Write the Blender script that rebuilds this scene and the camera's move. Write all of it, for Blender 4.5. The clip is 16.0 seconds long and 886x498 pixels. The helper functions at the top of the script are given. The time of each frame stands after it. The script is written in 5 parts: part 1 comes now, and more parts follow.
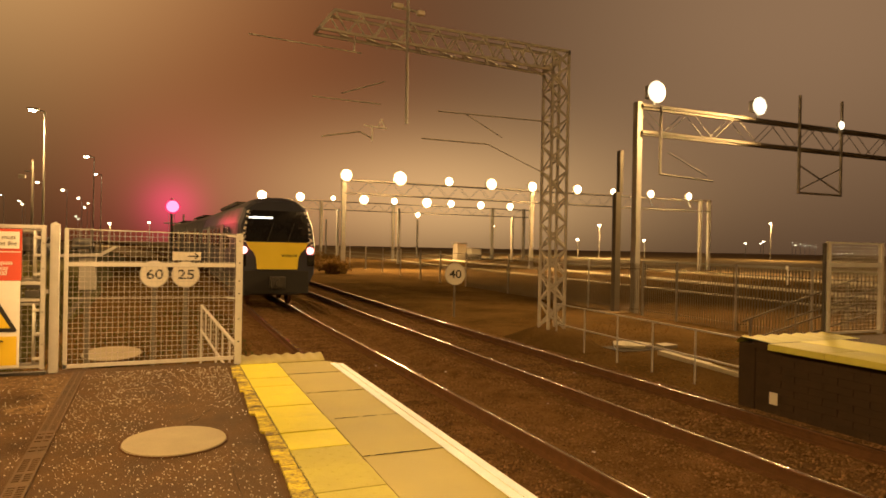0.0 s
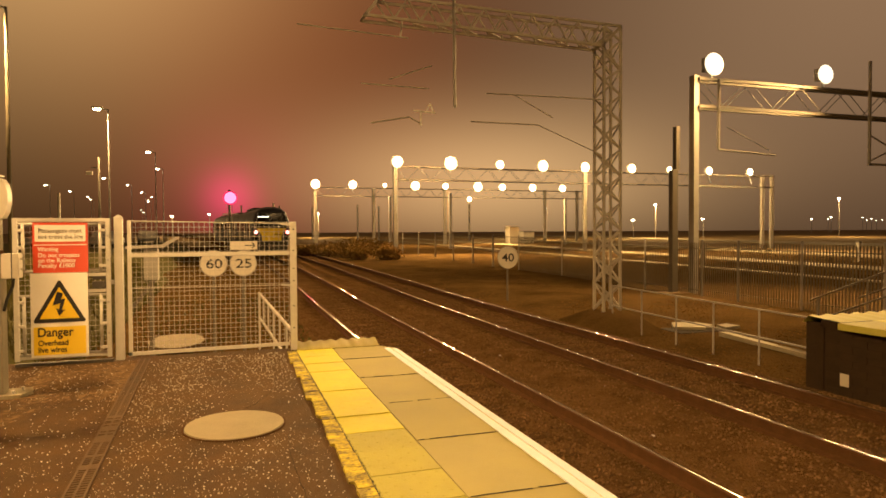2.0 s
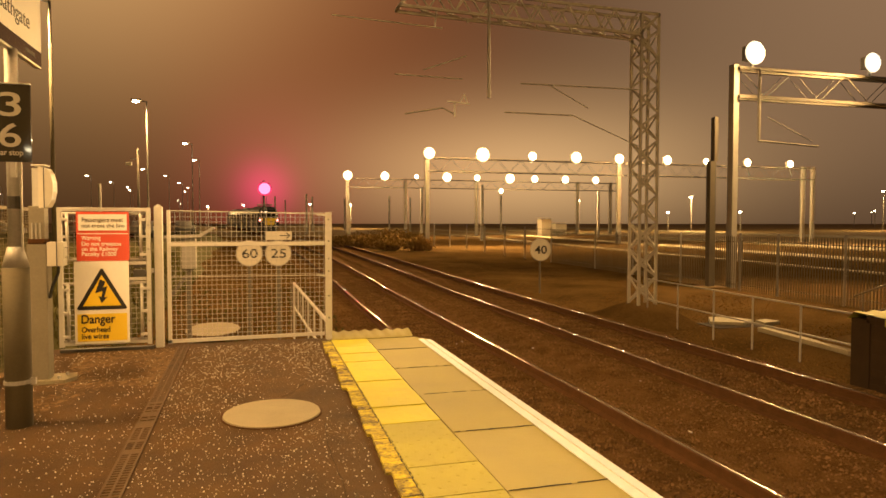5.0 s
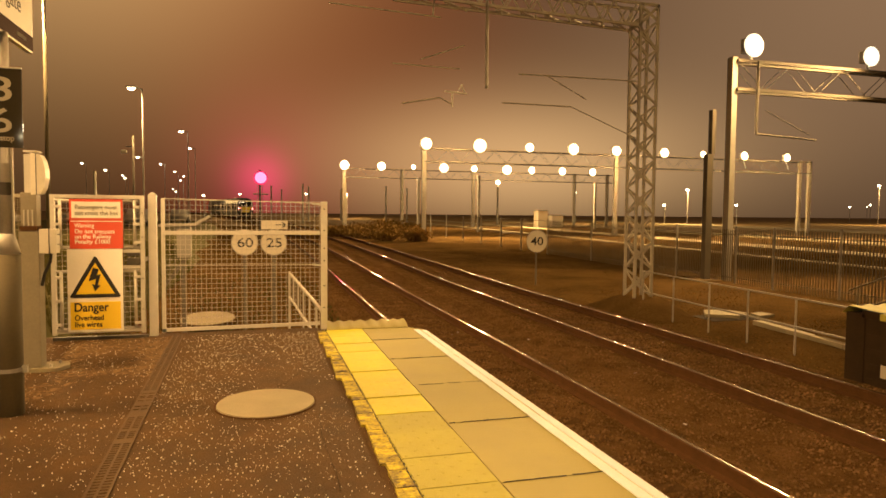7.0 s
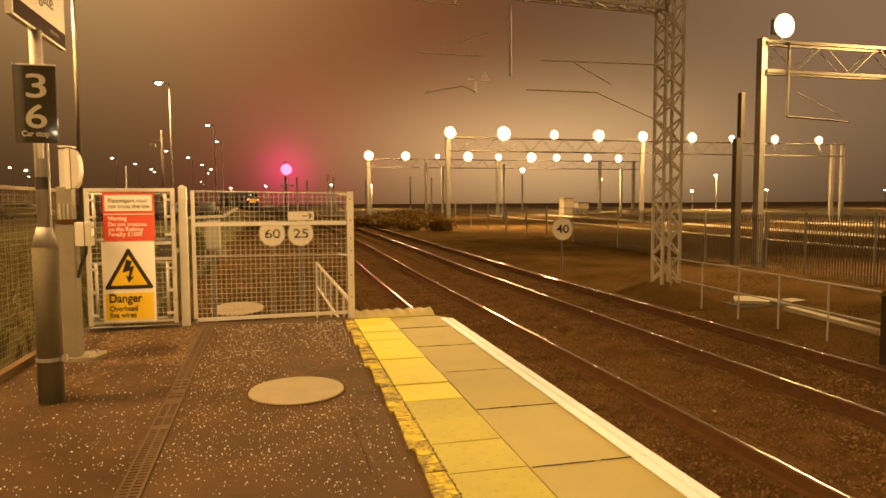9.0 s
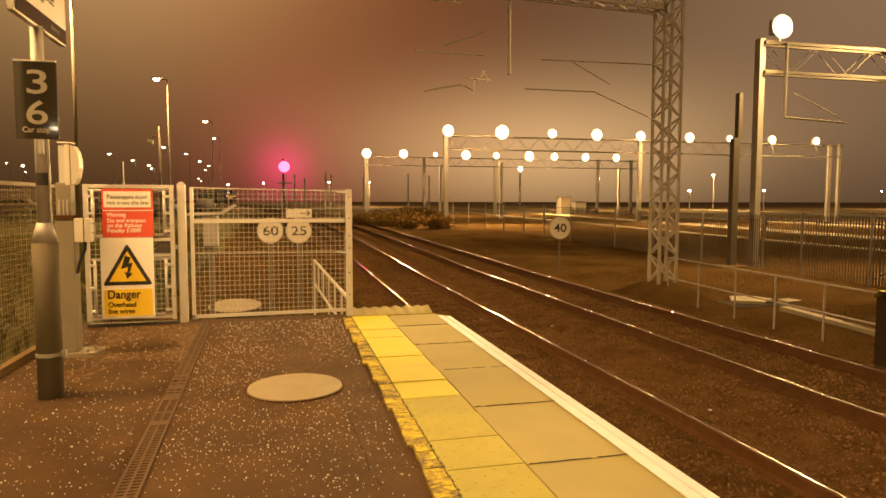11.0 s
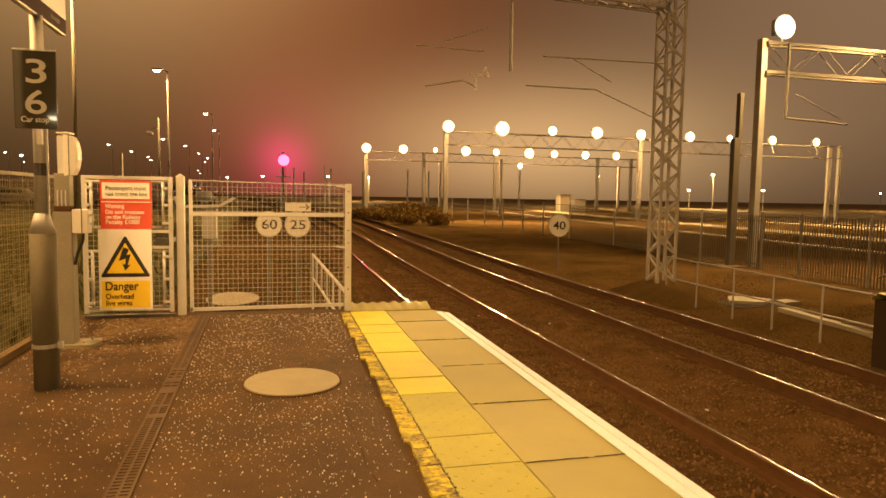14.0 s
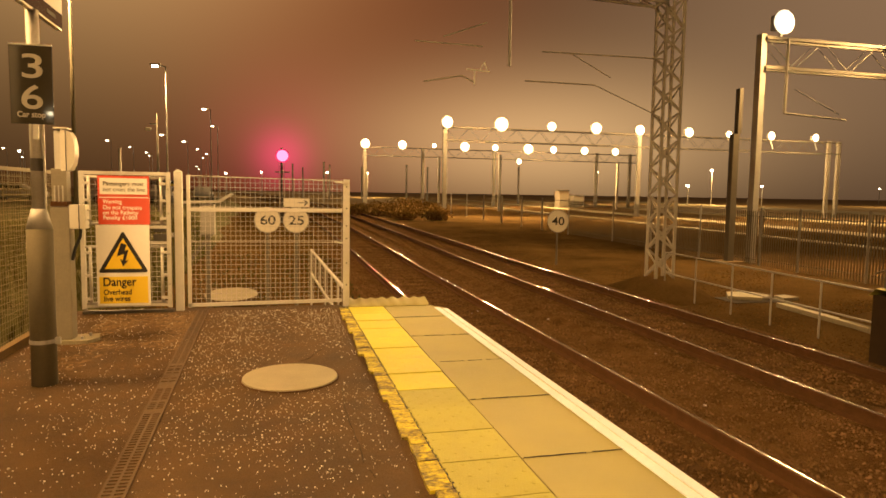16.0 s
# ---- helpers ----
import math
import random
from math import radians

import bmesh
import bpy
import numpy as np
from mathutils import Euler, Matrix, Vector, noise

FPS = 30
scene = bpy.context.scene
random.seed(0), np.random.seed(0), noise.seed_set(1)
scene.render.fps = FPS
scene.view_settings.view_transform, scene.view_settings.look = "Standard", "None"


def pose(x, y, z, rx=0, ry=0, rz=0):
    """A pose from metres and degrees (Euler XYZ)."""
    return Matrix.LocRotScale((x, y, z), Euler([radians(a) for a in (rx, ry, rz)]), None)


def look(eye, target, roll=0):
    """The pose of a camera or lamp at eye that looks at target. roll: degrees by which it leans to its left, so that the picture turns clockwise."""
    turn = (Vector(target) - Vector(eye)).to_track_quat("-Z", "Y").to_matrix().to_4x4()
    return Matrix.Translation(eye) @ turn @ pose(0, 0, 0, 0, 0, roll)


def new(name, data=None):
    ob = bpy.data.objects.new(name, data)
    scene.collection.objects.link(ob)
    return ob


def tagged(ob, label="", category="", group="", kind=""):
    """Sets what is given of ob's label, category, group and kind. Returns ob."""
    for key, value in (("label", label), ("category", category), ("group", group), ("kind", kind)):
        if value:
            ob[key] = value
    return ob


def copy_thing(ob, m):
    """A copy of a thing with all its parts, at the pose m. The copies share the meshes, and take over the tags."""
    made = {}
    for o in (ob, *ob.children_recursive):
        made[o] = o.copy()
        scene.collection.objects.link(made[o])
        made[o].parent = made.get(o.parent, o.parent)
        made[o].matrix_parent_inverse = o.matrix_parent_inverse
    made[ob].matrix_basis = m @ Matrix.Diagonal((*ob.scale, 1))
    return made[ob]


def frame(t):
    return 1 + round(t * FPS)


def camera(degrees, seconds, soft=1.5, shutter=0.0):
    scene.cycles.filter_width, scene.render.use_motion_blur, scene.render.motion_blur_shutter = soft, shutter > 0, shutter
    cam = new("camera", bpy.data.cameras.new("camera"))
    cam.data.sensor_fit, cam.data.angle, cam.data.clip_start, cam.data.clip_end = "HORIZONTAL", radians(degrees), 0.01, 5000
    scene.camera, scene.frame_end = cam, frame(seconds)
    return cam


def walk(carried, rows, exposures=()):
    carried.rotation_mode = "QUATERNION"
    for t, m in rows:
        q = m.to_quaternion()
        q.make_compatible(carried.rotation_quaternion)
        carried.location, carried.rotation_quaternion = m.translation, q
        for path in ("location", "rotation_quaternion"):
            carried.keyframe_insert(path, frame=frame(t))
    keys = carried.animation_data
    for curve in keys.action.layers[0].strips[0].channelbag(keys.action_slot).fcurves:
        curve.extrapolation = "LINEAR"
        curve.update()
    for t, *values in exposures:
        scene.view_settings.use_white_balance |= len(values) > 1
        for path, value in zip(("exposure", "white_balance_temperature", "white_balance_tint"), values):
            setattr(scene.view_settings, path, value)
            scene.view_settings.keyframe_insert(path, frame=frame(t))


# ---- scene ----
cam = camera(68.1, 16.0, 1.6, 0.5)
PATH = [
    (0, (0.096, 0.123, 1.333), (0.871, 1.967, 1.329), 1.1),
    (0.5, (0.147, 0.228, 1.327), (0.867, 2.094, 1.315), -0.2),
    (1, (0.156, 0.228, 1.323), (0.841, 2.107, 1.299), -0.5),
    (1.5, (0.143, 0.183, 1.325), (0.794, 2.073, 1.285), -0.3),
    (2, (0.131, 0.165, 1.321), (0.756, 2.064, 1.269), -0.3),
    (2.5, (0.113, 0.168, 1.319), (0.705, 2.077, 1.262), -0.1),
    (3, (0.108, 0.183, 1.318), (0.666, 2.103, 1.257), -0.1),
    (3.5, (0.109, 0.199, 1.316), (0.656, 2.121, 1.252), -0.1),
    (4, (0.101, 0.197, 1.316), (0.635, 2.123, 1.245), -0.0),
    (6.5, (0.109, 0.247, 1.315), (0.649, 2.171, 1.226), 0.2),
    (7, (0.112, 0.246, 1.311), (0.657, 2.167, 1.206), 0.5),
    (7.5, (0.091, 0.2, 1.31), (0.63, 2.122, 1.185), 0.5),
    (8, (0.098, 0.216, 1.309), (0.603, 2.146, 1.175), 0.8),
    (8.5, (0.102, 0.229, 1.308), (0.576, 2.167, 1.168), 0.1),
    (9, (0.1, 0.228, 1.304), (0.571, 2.167, 1.166), -0.3),
    (11.5, (0.083, 0.201, 1.306), (0.569, 2.135, 1.158), 0.4),
    (12, (0.081, 0.197, 1.305), (0.573, 2.129, 1.153), 0.7),
    (12.5, (0.075, 0.191, 1.308), (0.562, 2.126, 1.163), 0.6),
    (13, (0.071, 0.188, 1.309), (0.563, 2.121, 1.16), 0.9),
    (13.5, (0.076, 0.193, 1.307), (0.573, 2.125, 1.157), 0.9),
    (14, (0.082, 0.226, 1.308), (0.565, 2.16, 1.152), 0.9),
    (14.5, (0.084, 0.235, 1.308), (0.563, 2.17, 1.153), 0.8),
    (15, (0.085, 0.23, 1.305), (0.564, 2.165, 1.149), 0.9),
    (15.5, (0.089, 0.228, 1.307), (0.573, 2.162, 1.141), 0.9),
    (16, (0.091, 0.229, 1.306), (0.577, 2.162, 1.137), 0.9),
]
walk(cam, [(t, look(eye, target, roll)) for t, eye, target, roll in PATH])

# ---------------------------------------------------------------- night sky and lamps' common colours
SODIUM = (1.0, 0.565, 0.20)
YARD = (1.0, 0.59, 0.21)
world = bpy.data.worlds.new("night_sky")
scene.world = world
world.use_nodes = True
wn, wl = world.node_tree.nodes, world.node_tree.links
wn.clear()
w_co = wn.new("ShaderNodeTexCoord")
w_sep = wn.new("ShaderNodeSeparateXYZ")
w_ramp = wn.new("ShaderNodeValToRGB")
w_noise = wn.new("ShaderNodeTexNoise")
w_mix = wn.new("ShaderNodeMixRGB")
w_bg = wn.new("ShaderNodeBackground")
w_out = wn.new("ShaderNodeOutputWorld")
w_noise.inputs["Scale"].default_value = 1.6
w_noise.inputs["Detail"].default_value = 3.0
wl.new(w_co.outputs["Generated"], w_sep.inputs[0])
wl.new(w_sep.outputs["Z"], w_ramp.inputs[0])
wl.new(w_co.outputs["Generated"], w_noise.inputs["Vector"])
# lamp-lit low cloud over a dark horizon
SKY = ((0.0, (0.034, 0.0125, 0.0040)), (0.10, (0.048, 0.0195, 0.0062)), (0.30, (0.066, 0.029, 0.0098)), (0.9, (0.085, 0.038, 0.012)))
for el, (pos, col) in enumerate(SKY):
    e = w_ramp.color_ramp.elements[el] if el < 2 else w_ramp.color_ramp.elements.new(pos)
    e.position, e.color = pos, (*col, 1)
w_mix.blend_type = "MULTIPLY"
w_mix.inputs[0].default_value = 0.15
wl.new(w_ramp.outputs[0], w_mix.inputs[1])
wl.new(w_noise.outputs["Fac"], w_mix.inputs[2])
# glare round the yard floodlights, station lamps and red signal, painted into the sky
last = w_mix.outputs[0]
SKY_GLOW = (((0.37, 0.92, 0.075), 3.0, 27.0, (0.600, 0.360, 0.154, 1)), ((0.76, 0.58, 0.32), 1.3, 12.0, (0.215, 0.132, 0.074, 1)), ((-0.22, 0.85, 0.48), 1.0, 22.0, (0.640, 0.365, 0.135, 1)),
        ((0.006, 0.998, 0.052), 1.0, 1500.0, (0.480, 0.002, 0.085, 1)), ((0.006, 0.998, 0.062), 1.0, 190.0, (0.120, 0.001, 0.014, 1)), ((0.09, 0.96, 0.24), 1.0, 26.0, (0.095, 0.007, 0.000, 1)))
for way, flat, narrow, colour in SKY_GLOW:
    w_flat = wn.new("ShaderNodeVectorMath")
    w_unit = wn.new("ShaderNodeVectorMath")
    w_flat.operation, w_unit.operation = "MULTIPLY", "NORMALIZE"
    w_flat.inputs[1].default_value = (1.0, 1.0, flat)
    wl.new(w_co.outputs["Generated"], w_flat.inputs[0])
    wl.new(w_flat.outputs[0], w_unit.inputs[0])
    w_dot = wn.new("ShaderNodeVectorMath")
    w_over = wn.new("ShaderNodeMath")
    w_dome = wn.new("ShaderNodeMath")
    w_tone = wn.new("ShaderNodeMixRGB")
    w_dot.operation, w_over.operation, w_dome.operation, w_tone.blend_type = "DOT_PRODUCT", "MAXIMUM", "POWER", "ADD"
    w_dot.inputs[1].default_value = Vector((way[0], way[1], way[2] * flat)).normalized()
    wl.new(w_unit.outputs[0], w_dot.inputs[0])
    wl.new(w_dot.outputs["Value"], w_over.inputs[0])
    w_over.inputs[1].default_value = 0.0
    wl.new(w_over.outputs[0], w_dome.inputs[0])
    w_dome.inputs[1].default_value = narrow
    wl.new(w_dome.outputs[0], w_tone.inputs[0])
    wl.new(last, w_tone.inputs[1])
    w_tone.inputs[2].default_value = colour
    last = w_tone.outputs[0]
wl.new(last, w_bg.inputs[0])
w_bg.inputs[1].default_value = 1.0
wl.new(w_bg.outputs[0], w_out.inputs[0])


def point_lamp(name, place, watts, colour=SODIUM, radius=0.15):
    data = bpy.data.lights.new(name, "POINT")
    data.energy, data.color, data.shadow_soft_size = watts, colour, radius
    ob = new(name, data)
    ob.matrix_world = pose(*place)
    return ob


def spot_lamp(name, place, target, watts, colour=YARD, radius=0.3, cone=150):
    data = bpy.data.lights.new(name, "SPOT")
    data.energy, data.color, data.shadow_soft_size = watts, colour, radius
    data.spot_size, data.spot_blend = radians(cone), 0.5
    ob = new(name, data)
    ob.matrix_world = look(place, target)
    return ob


# platform lamps stand along the back of both platforms, beside and behind the camera
for x, y, z, watts in ((-1.5, 4.7, 5.1, 760), (-1.5, -10.5, 4.2, 5900), (12.4, 1.0, 4.2, 270), (12.4, -11.0, 4.2, 500)):
    point_lamp("platform_lamp_light", (x, y, z), watts, SODIUM, 0.3 if y > 0 else 0.9)
# car park lamps beside the line
for y, watts in ((5.2, 8200), (22.95, 8500), (40.0, 4000)):
    spot_lamp("car_park_light", (-6.75, y, 7.95), (-6.9, y, 0), watts, SODIUM, 1.4 if y < 10 else 0.2, 165)
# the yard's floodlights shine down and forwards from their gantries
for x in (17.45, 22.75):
    spot_lamp("yard_flood_and_fill", (x, 18.9, 8.0), (8.0, 13.0, -1.0), 5600, YARD, 0.3, 165)
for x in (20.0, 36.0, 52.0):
    spot_lamp("yard_flood_and_fill", (x, 58.3, 8.0), (x - 7.0, 36.0, -1.0), 23000, YARD, 0.4, 140)
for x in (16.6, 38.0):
    spot_lamp("yard_flood_and_fill", (x, 89.0, 8.2), (x - 6.0, 68.0, -0.6), 28000, YARD, 0.4, 140)
# added fill points ahead of the gantries, to brighten their posts and beams
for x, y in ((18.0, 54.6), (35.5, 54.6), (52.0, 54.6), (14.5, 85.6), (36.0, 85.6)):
    point_lamp("yard_flood_and_fill", (x, y, 8.4), 5200, YARD, 0.4)
# lamps standing far off among the tracks and in the car park
for x, y, z, watts in ((19.8, 149.0, 6.2, 8000), (56.5, 109.0, 6.1, 11000), (80.5, 109.0, 7.0, 13000), (128.0, 109.0, 8.9, 15000), (-10.8, 149.0, 5.6, 3000)):
    point_lamp("far_light", (x, y, z), watts, YARD, 0.5)
# the signal's beam along the near track
spot_lamp("signal_light", (0.36, 45.6, 3.66), (-1.5, 14.0, -1.0), 2600, (1.0, 0.04, 0.10), 0.2, 24)


# ---------------------------------------------------------------- materials
def node(nt, kind, **inputs):
    n = nt.nodes.new(kind)
    for k, v in inputs.items():
        n.inputs[k.replace("_", " ")].default_value = v
    return n


def surface(name, dark, light, rough=0.7, metal=0.0, scale=6.0, fine=60.0, bump=0.15, spread=0.5, spots=None, dist=0.01, sheen=0.5, each=0.0):
    """Two-scale varied surface: dark/light are the ends of its colour, spots=(colour, scale, amount); each: how much loose pieces differ."""
    m = bpy.data.materials.new(name)
    m.use_nodes = True
    nt = m.node_tree
    bs = nt.nodes["Principled BSDF"]
    co = nt.nodes.new("ShaderNodeTexCoord")
    n1 = node(nt, "ShaderNodeTexNoise", Scale=scale, Detail=5.0, Roughness=0.6)
    n2 = node(nt, "ShaderNodeTexNoise", Scale=fine, Detail=4.0, Roughness=0.7)
    info = nt.nodes.new("ShaderNodeObjectInfo")
    shift = nt.nodes.new("ShaderNodeVectorMath")
    shift.operation = "MULTIPLY_ADD"
    shift.inputs[1].default_value = (37.0, 53.0, 29.0)
    nt.links.new(info.outputs["Random"], shift.inputs[0])
    nt.links.new(co.outputs["Object"], shift.inputs[2])
    for n in (n1, n2):
        nt.links.new(shift.outputs[0], n.inputs["Vector"])
    mx = nt.nodes.new("ShaderNodeMath")
    mx.operation = "MULTIPLY_ADD"
    mx.inputs[1].default_value = 0.6
    nt.links.new(n1.outputs["Fac"], mx.inputs[0])
    m2 = nt.nodes.new("ShaderNodeMath")
    m2.operation = "MULTIPLY_ADD"
    m2.inputs[1].default_value = 0.4
    nt.links.new(n2.outputs["Fac"], m2.inputs[0])
    rnd = nt.nodes.new("ShaderNodeMath")
    rnd.operation = "MULTIPLY_ADD"
    rnd.inputs[1].default_value, rnd.inputs[2].default_value = 0.12, -0.06
    nt.links.new(info.outputs["Random"], rnd.inputs[0])
    nt.links.new(rnd.outputs[0], m2.inputs[2])
    nt.links.new(m2.outputs[0], mx.inputs[2])
    ramp = nt.nodes.new("ShaderNodeValToRGB")
    ramp.color_ramp.elements[0].position, ramp.color_ramp.elements[1].position = 0.5 - spread / 2, 0.5 + spread / 2
    ramp.color_ramp.elements[0].color, ramp.color_ramp.elements[1].color = (*dark, 1), (*light, 1)
    nt.links.new(mx.outputs[0], ramp.inputs[0])
    out = ramp.outputs[0]
    if each:
        geo = nt.nodes.new("ShaderNodeNewGeometry")
        tone = nt.nodes.new("ShaderNodeMapRange")
        tone.inputs["To Min"].default_value, tone.inputs["To Max"].default_value = 1.0 - each, 1.0 + each
        nt.links.new(geo.outputs["Random Per Island"], tone.inputs["Value"])
        vary = nt.nodes.new("ShaderNodeVectorMath")
        vary.operation = "MULTIPLY"
        nt.links.new(out, vary.inputs[0])
        nt.links.new(tone.outputs[0], vary.inputs[1])
        out = vary.outputs[0]
    if spots:
        vor = node(nt, "ShaderNodeTexVoronoi", Scale=spots[1], Randomness=1.0)
        nt.links.new(co.outputs["Object"], vor.inputs["Vector"])
        lt = nt.nodes.new("ShaderNodeMath")
        lt.operation = "LESS_THAN"
        lt.inputs[1].default_value = spots[3]
        nt.links.new(vor.outputs["Distance"], lt.inputs[0])
        sp = nt.nodes.new("ShaderNodeSeparateColor")
        nt.links.new(vor.outputs["Color"], sp.inputs[0])
        big = node(nt, "ShaderNodeTexNoise", Scale=1.3, Detail=3.0)
        nt.links.new(co.outputs["Object"], big.inputs["Vector"])
        sub = nt.nodes.new("ShaderNodeMath")
        sub.operation = "MULTIPLY_ADD"
        sub.inputs[1].default_value, sub.inputs[2].default_value = 1.5, spots[2] - 0.75
        nt.links.new(big.outputs["Fac"], sub.inputs[0])
        gt = nt.nodes.new("ShaderNodeMath")
        gt.operation = "LESS_THAN"
        nt.links.new(sp.outputs[0], gt.inputs[0])
        nt.links.new(sub.outputs[0], gt.inputs[1])
        both = nt.nodes.new("ShaderNodeMath")
        both.operation = "MULTIPLY"
        nt.links.new(lt.outputs[0], both.inputs[0])
        nt.links.new(gt.outputs[0], both.inputs[1])
        mixc = nt.nodes.new("ShaderNodeMixRGB")
        nt.links.new(both.outputs[0], mixc.inputs[0])
        nt.links.new(out, mixc.inputs[1])
        mixc.inputs[2].default_value = (*spots[0], 1)
        out = mixc.outputs[0]
    nt.links.new(out, bs.inputs["Base Color"])
    bs.inputs["Metallic"].default_value = metal
    bs.inputs["Specular IOR Level"].default_value = sheen
    rr = nt.nodes.new("ShaderNodeMath")
    rr.operation = "MULTIPLY_ADD"
    rr.inputs[1].default_value, rr.inputs[2].default_value = 0.25, rough - 0.12
    nt.links.new(n1.outputs["Fac"], rr.inputs[0])
    nt.links.new(rr.outputs[0], bs.inputs["Roughness"])
    if bump:
        bp = node(nt, "ShaderNodeBump", Strength=bump, Distance=dist)
        nt.links.new(n2.outputs["Fac"], bp.inputs["Height"])
        nt.links.new(bp.outputs[0], bs.inputs["Normal"])
    return m


def chip_surface():
    m = bpy.data.materials.new("white_chipping")
    m.use_nodes = True
    nt = m.node_tree
    bs = nt.nodes["Principled BSDF"]
    geo = nt.nodes.new("ShaderNodeNewGeometry")
    ramp = nt.nodes.new("ShaderNodeValToRGB")
    ramp.color_ramp.elements[0].color, ramp.color_ramp.elements[1].color = (0.34, 0.27, 0.20, 1), (0.94, 0.92, 0.88, 1)
    nt.links.new(geo.outputs["Random Per Island"], ramp.inputs[0])
    nt.links.new(ramp.outputs[0], bs.inputs["Base Color"])
    bs.inputs["Roughness"].default_value = 0.28
    return m


def glow(name, colour, strength):
    m = bpy.data.materials.new(name)
    m.use_nodes = True
    bs = m.node_tree.nodes["Principled BSDF"]
    bs.inputs["Base Color"].default_value = (0.02, 0.02, 0.02, 1)
    bs.inputs["Specular IOR Level"].default_value = 0.1
    bs.inputs["Emission Color"].default_value = (*colour, 1)
    bs.inputs["Emission Strength"].default_value = strength
    return m


def halo_glow(name, core, rim, strength, edge):
    """A lit lens: hot middle, dimmer and warmer rim painted in as halo."""
    m = bpy.data.materials.new(name)
    m.use_nodes = True
    nt = m.node_tree
    bs = nt.nodes["Principled BSDF"]
    bs.inputs["Base Color"].default_value = (0.8, 0.8, 0.8, 1)
    co = nt.nodes.new("ShaderNodeTexCoord")
    off = nt.nodes.new("ShaderNodeVectorMath")
    off.operation = "MULTIPLY_ADD"
    off.inputs[1].default_value, off.inputs[2].default_value = (2.0, 0.0, 2.0), (-1.0, 0.0, -1.0)
    nt.links.new(co.outputs["Generated"], off.inputs[0])
    far = nt.nodes.new("ShaderNodeVectorMath")
    far.operation = "LENGTH"
    nt.links.new(off.outputs[0], far.inputs[0])
    fall = nt.nodes.new("ShaderNodeMapRange")
    fall.interpolation_type = "SMOOTHERSTEP"
    fall.inputs["From Min"].default_value, fall.inputs["From Max"].default_value = 0.5, 1.05
    fall.inputs["To Min"].default_value, fall.inputs["To Max"].default_value = 1.0, 0.0
    nt.links.new(far.outputs["Value"], fall.inputs["Value"])
    power = nt.nodes.new("ShaderNodeMath")
    power.operation = "POWER"
    power.inputs[1].default_value = 2.5
    nt.links.new(fall.outputs[0], power.inputs[0])
    level = nt.nodes.new("ShaderNodeMath")
    level.operation = "MULTIPLY_ADD"
    level.inputs[1].default_value, level.inputs[2].default_value = strength, edge
    nt.links.new(power.outputs[0], level.inputs[0])
    mix = nt.nodes.new("ShaderNodeMixRGB")
    mix.inputs[1].default_value, mix.inputs[2].default_value = (*rim, 1), (*core, 1)
    nt.links.new(fall.outputs[0], mix.inputs[0])
    nt.links.new(mix.outputs[0], bs.inputs["Emission Color"])
    nt.links.new(level.outputs[0], bs.inputs["Emission Strength"])
    return m


M_ASPHALT = surface("asphalt", (0.040, 0.0222, 0.0086), (0.132, 0.0765, 0.0312), 0.82, 0, 2.6, 120, 1.0, 0.40, ((0.60, 0.50, 0.36), 105.0, 0.03, 0.22), sheen=0.15)
M_ASPHALT_PATCH = surface("asphalt_patch", (0.026, 0.0155, 0.0075), (0.095, 0.058, 0.029), 0.78, 0, 5, 140, 0.8, 0.5, ((0.55, 0.46, 0.33), 110.0, 0.03, 0.2), sheen=0.15)
M_CONCRETE = surface("coping_concrete", (0.235, 0.207, 0.068), (0.365, 0.324, 0.110), 0.72, 0, 2.2, 150, 0.25, 0.62, ((0.17, 0.14, 0.055), 9.0, 0.06, 0.07))
M_TACTILE = surface("tactile_concrete", (0.25, 0.235, 0.036), (0.43, 0.40, 0.062), 0.7, 0, 2.5, 110, 0.35, 0.6)
M_CHIP = chip_surface()
M_GRATE = surface("dusty_grating", (0.052, 0.031, 0.0125), (0.120, 0.072, 0.031), 0.85, 0.1, 8, 90, 0.2, 0.5)
M_DUST = surface("dried_dust", (0.10, 0.064, 0.032), (0.19, 0.125, 0.065), 0.95, 0, 6, 120, 0.4, 0.5, sheen=0.1, each=0.25)
M_TACTILE_PAINT = surface("tactile_yellow_paint", (0.42, 0.39, 0.012), (0.60, 0.555, 0.022), 0.6, 0, 3.0, 140, 0.15, 0.4)
M_YELLOW = surface("worn_yellow_paint", (0.075, 0.052, 0.014), (0.58, 0.485, 0.009), 0.7, 0, 13, 45, 0.5, 0.21)
M_WHITE_LINE = surface("white_line_paint", (0.52, 0.585, 0.70), (0.70, 0.78, 0.90), 0.65, 0, 5, 120, 0.15, 0.5)
M_BRICK = surface("platform_wall_brick", (0.06, 0.04163, 0.02555), (0.14, 0.0925, 0.05475), 0.85, 0, 5, 60, 0.4, 0.6)
M_BALLAST = surface("ballast_bed", (0.052, 0.0290, 0.0115), (0.200, 0.116, 0.049), 0.95, 0, 2.6, 42, 1.0, 0.42, None, 0.05, sheen=0.0)
M_STONE = surface("ballast_stone", (0.066, 0.0375, 0.0155), (0.205, 0.124, 0.056), 0.9, 0, 1.6, 45, 0.3, 0.5, sheen=0.0, each=0.42)
M_EARTH = surface("ground_earth", (0.034, 0.0195, 0.0066), (0.128, 0.079, 0.030), 0.95, 0, 0.45, 24, 0.9, 0.34, None, 0.03, sheen=0.0)
M_GRAVEL = surface("brown_gravel", (0.068, 0.038, 0.013), (0.20, 0.115, 0.042), 0.95, 0, 1.2, 45, 0.2, 0.45, sheen=0.0, each=0.5)
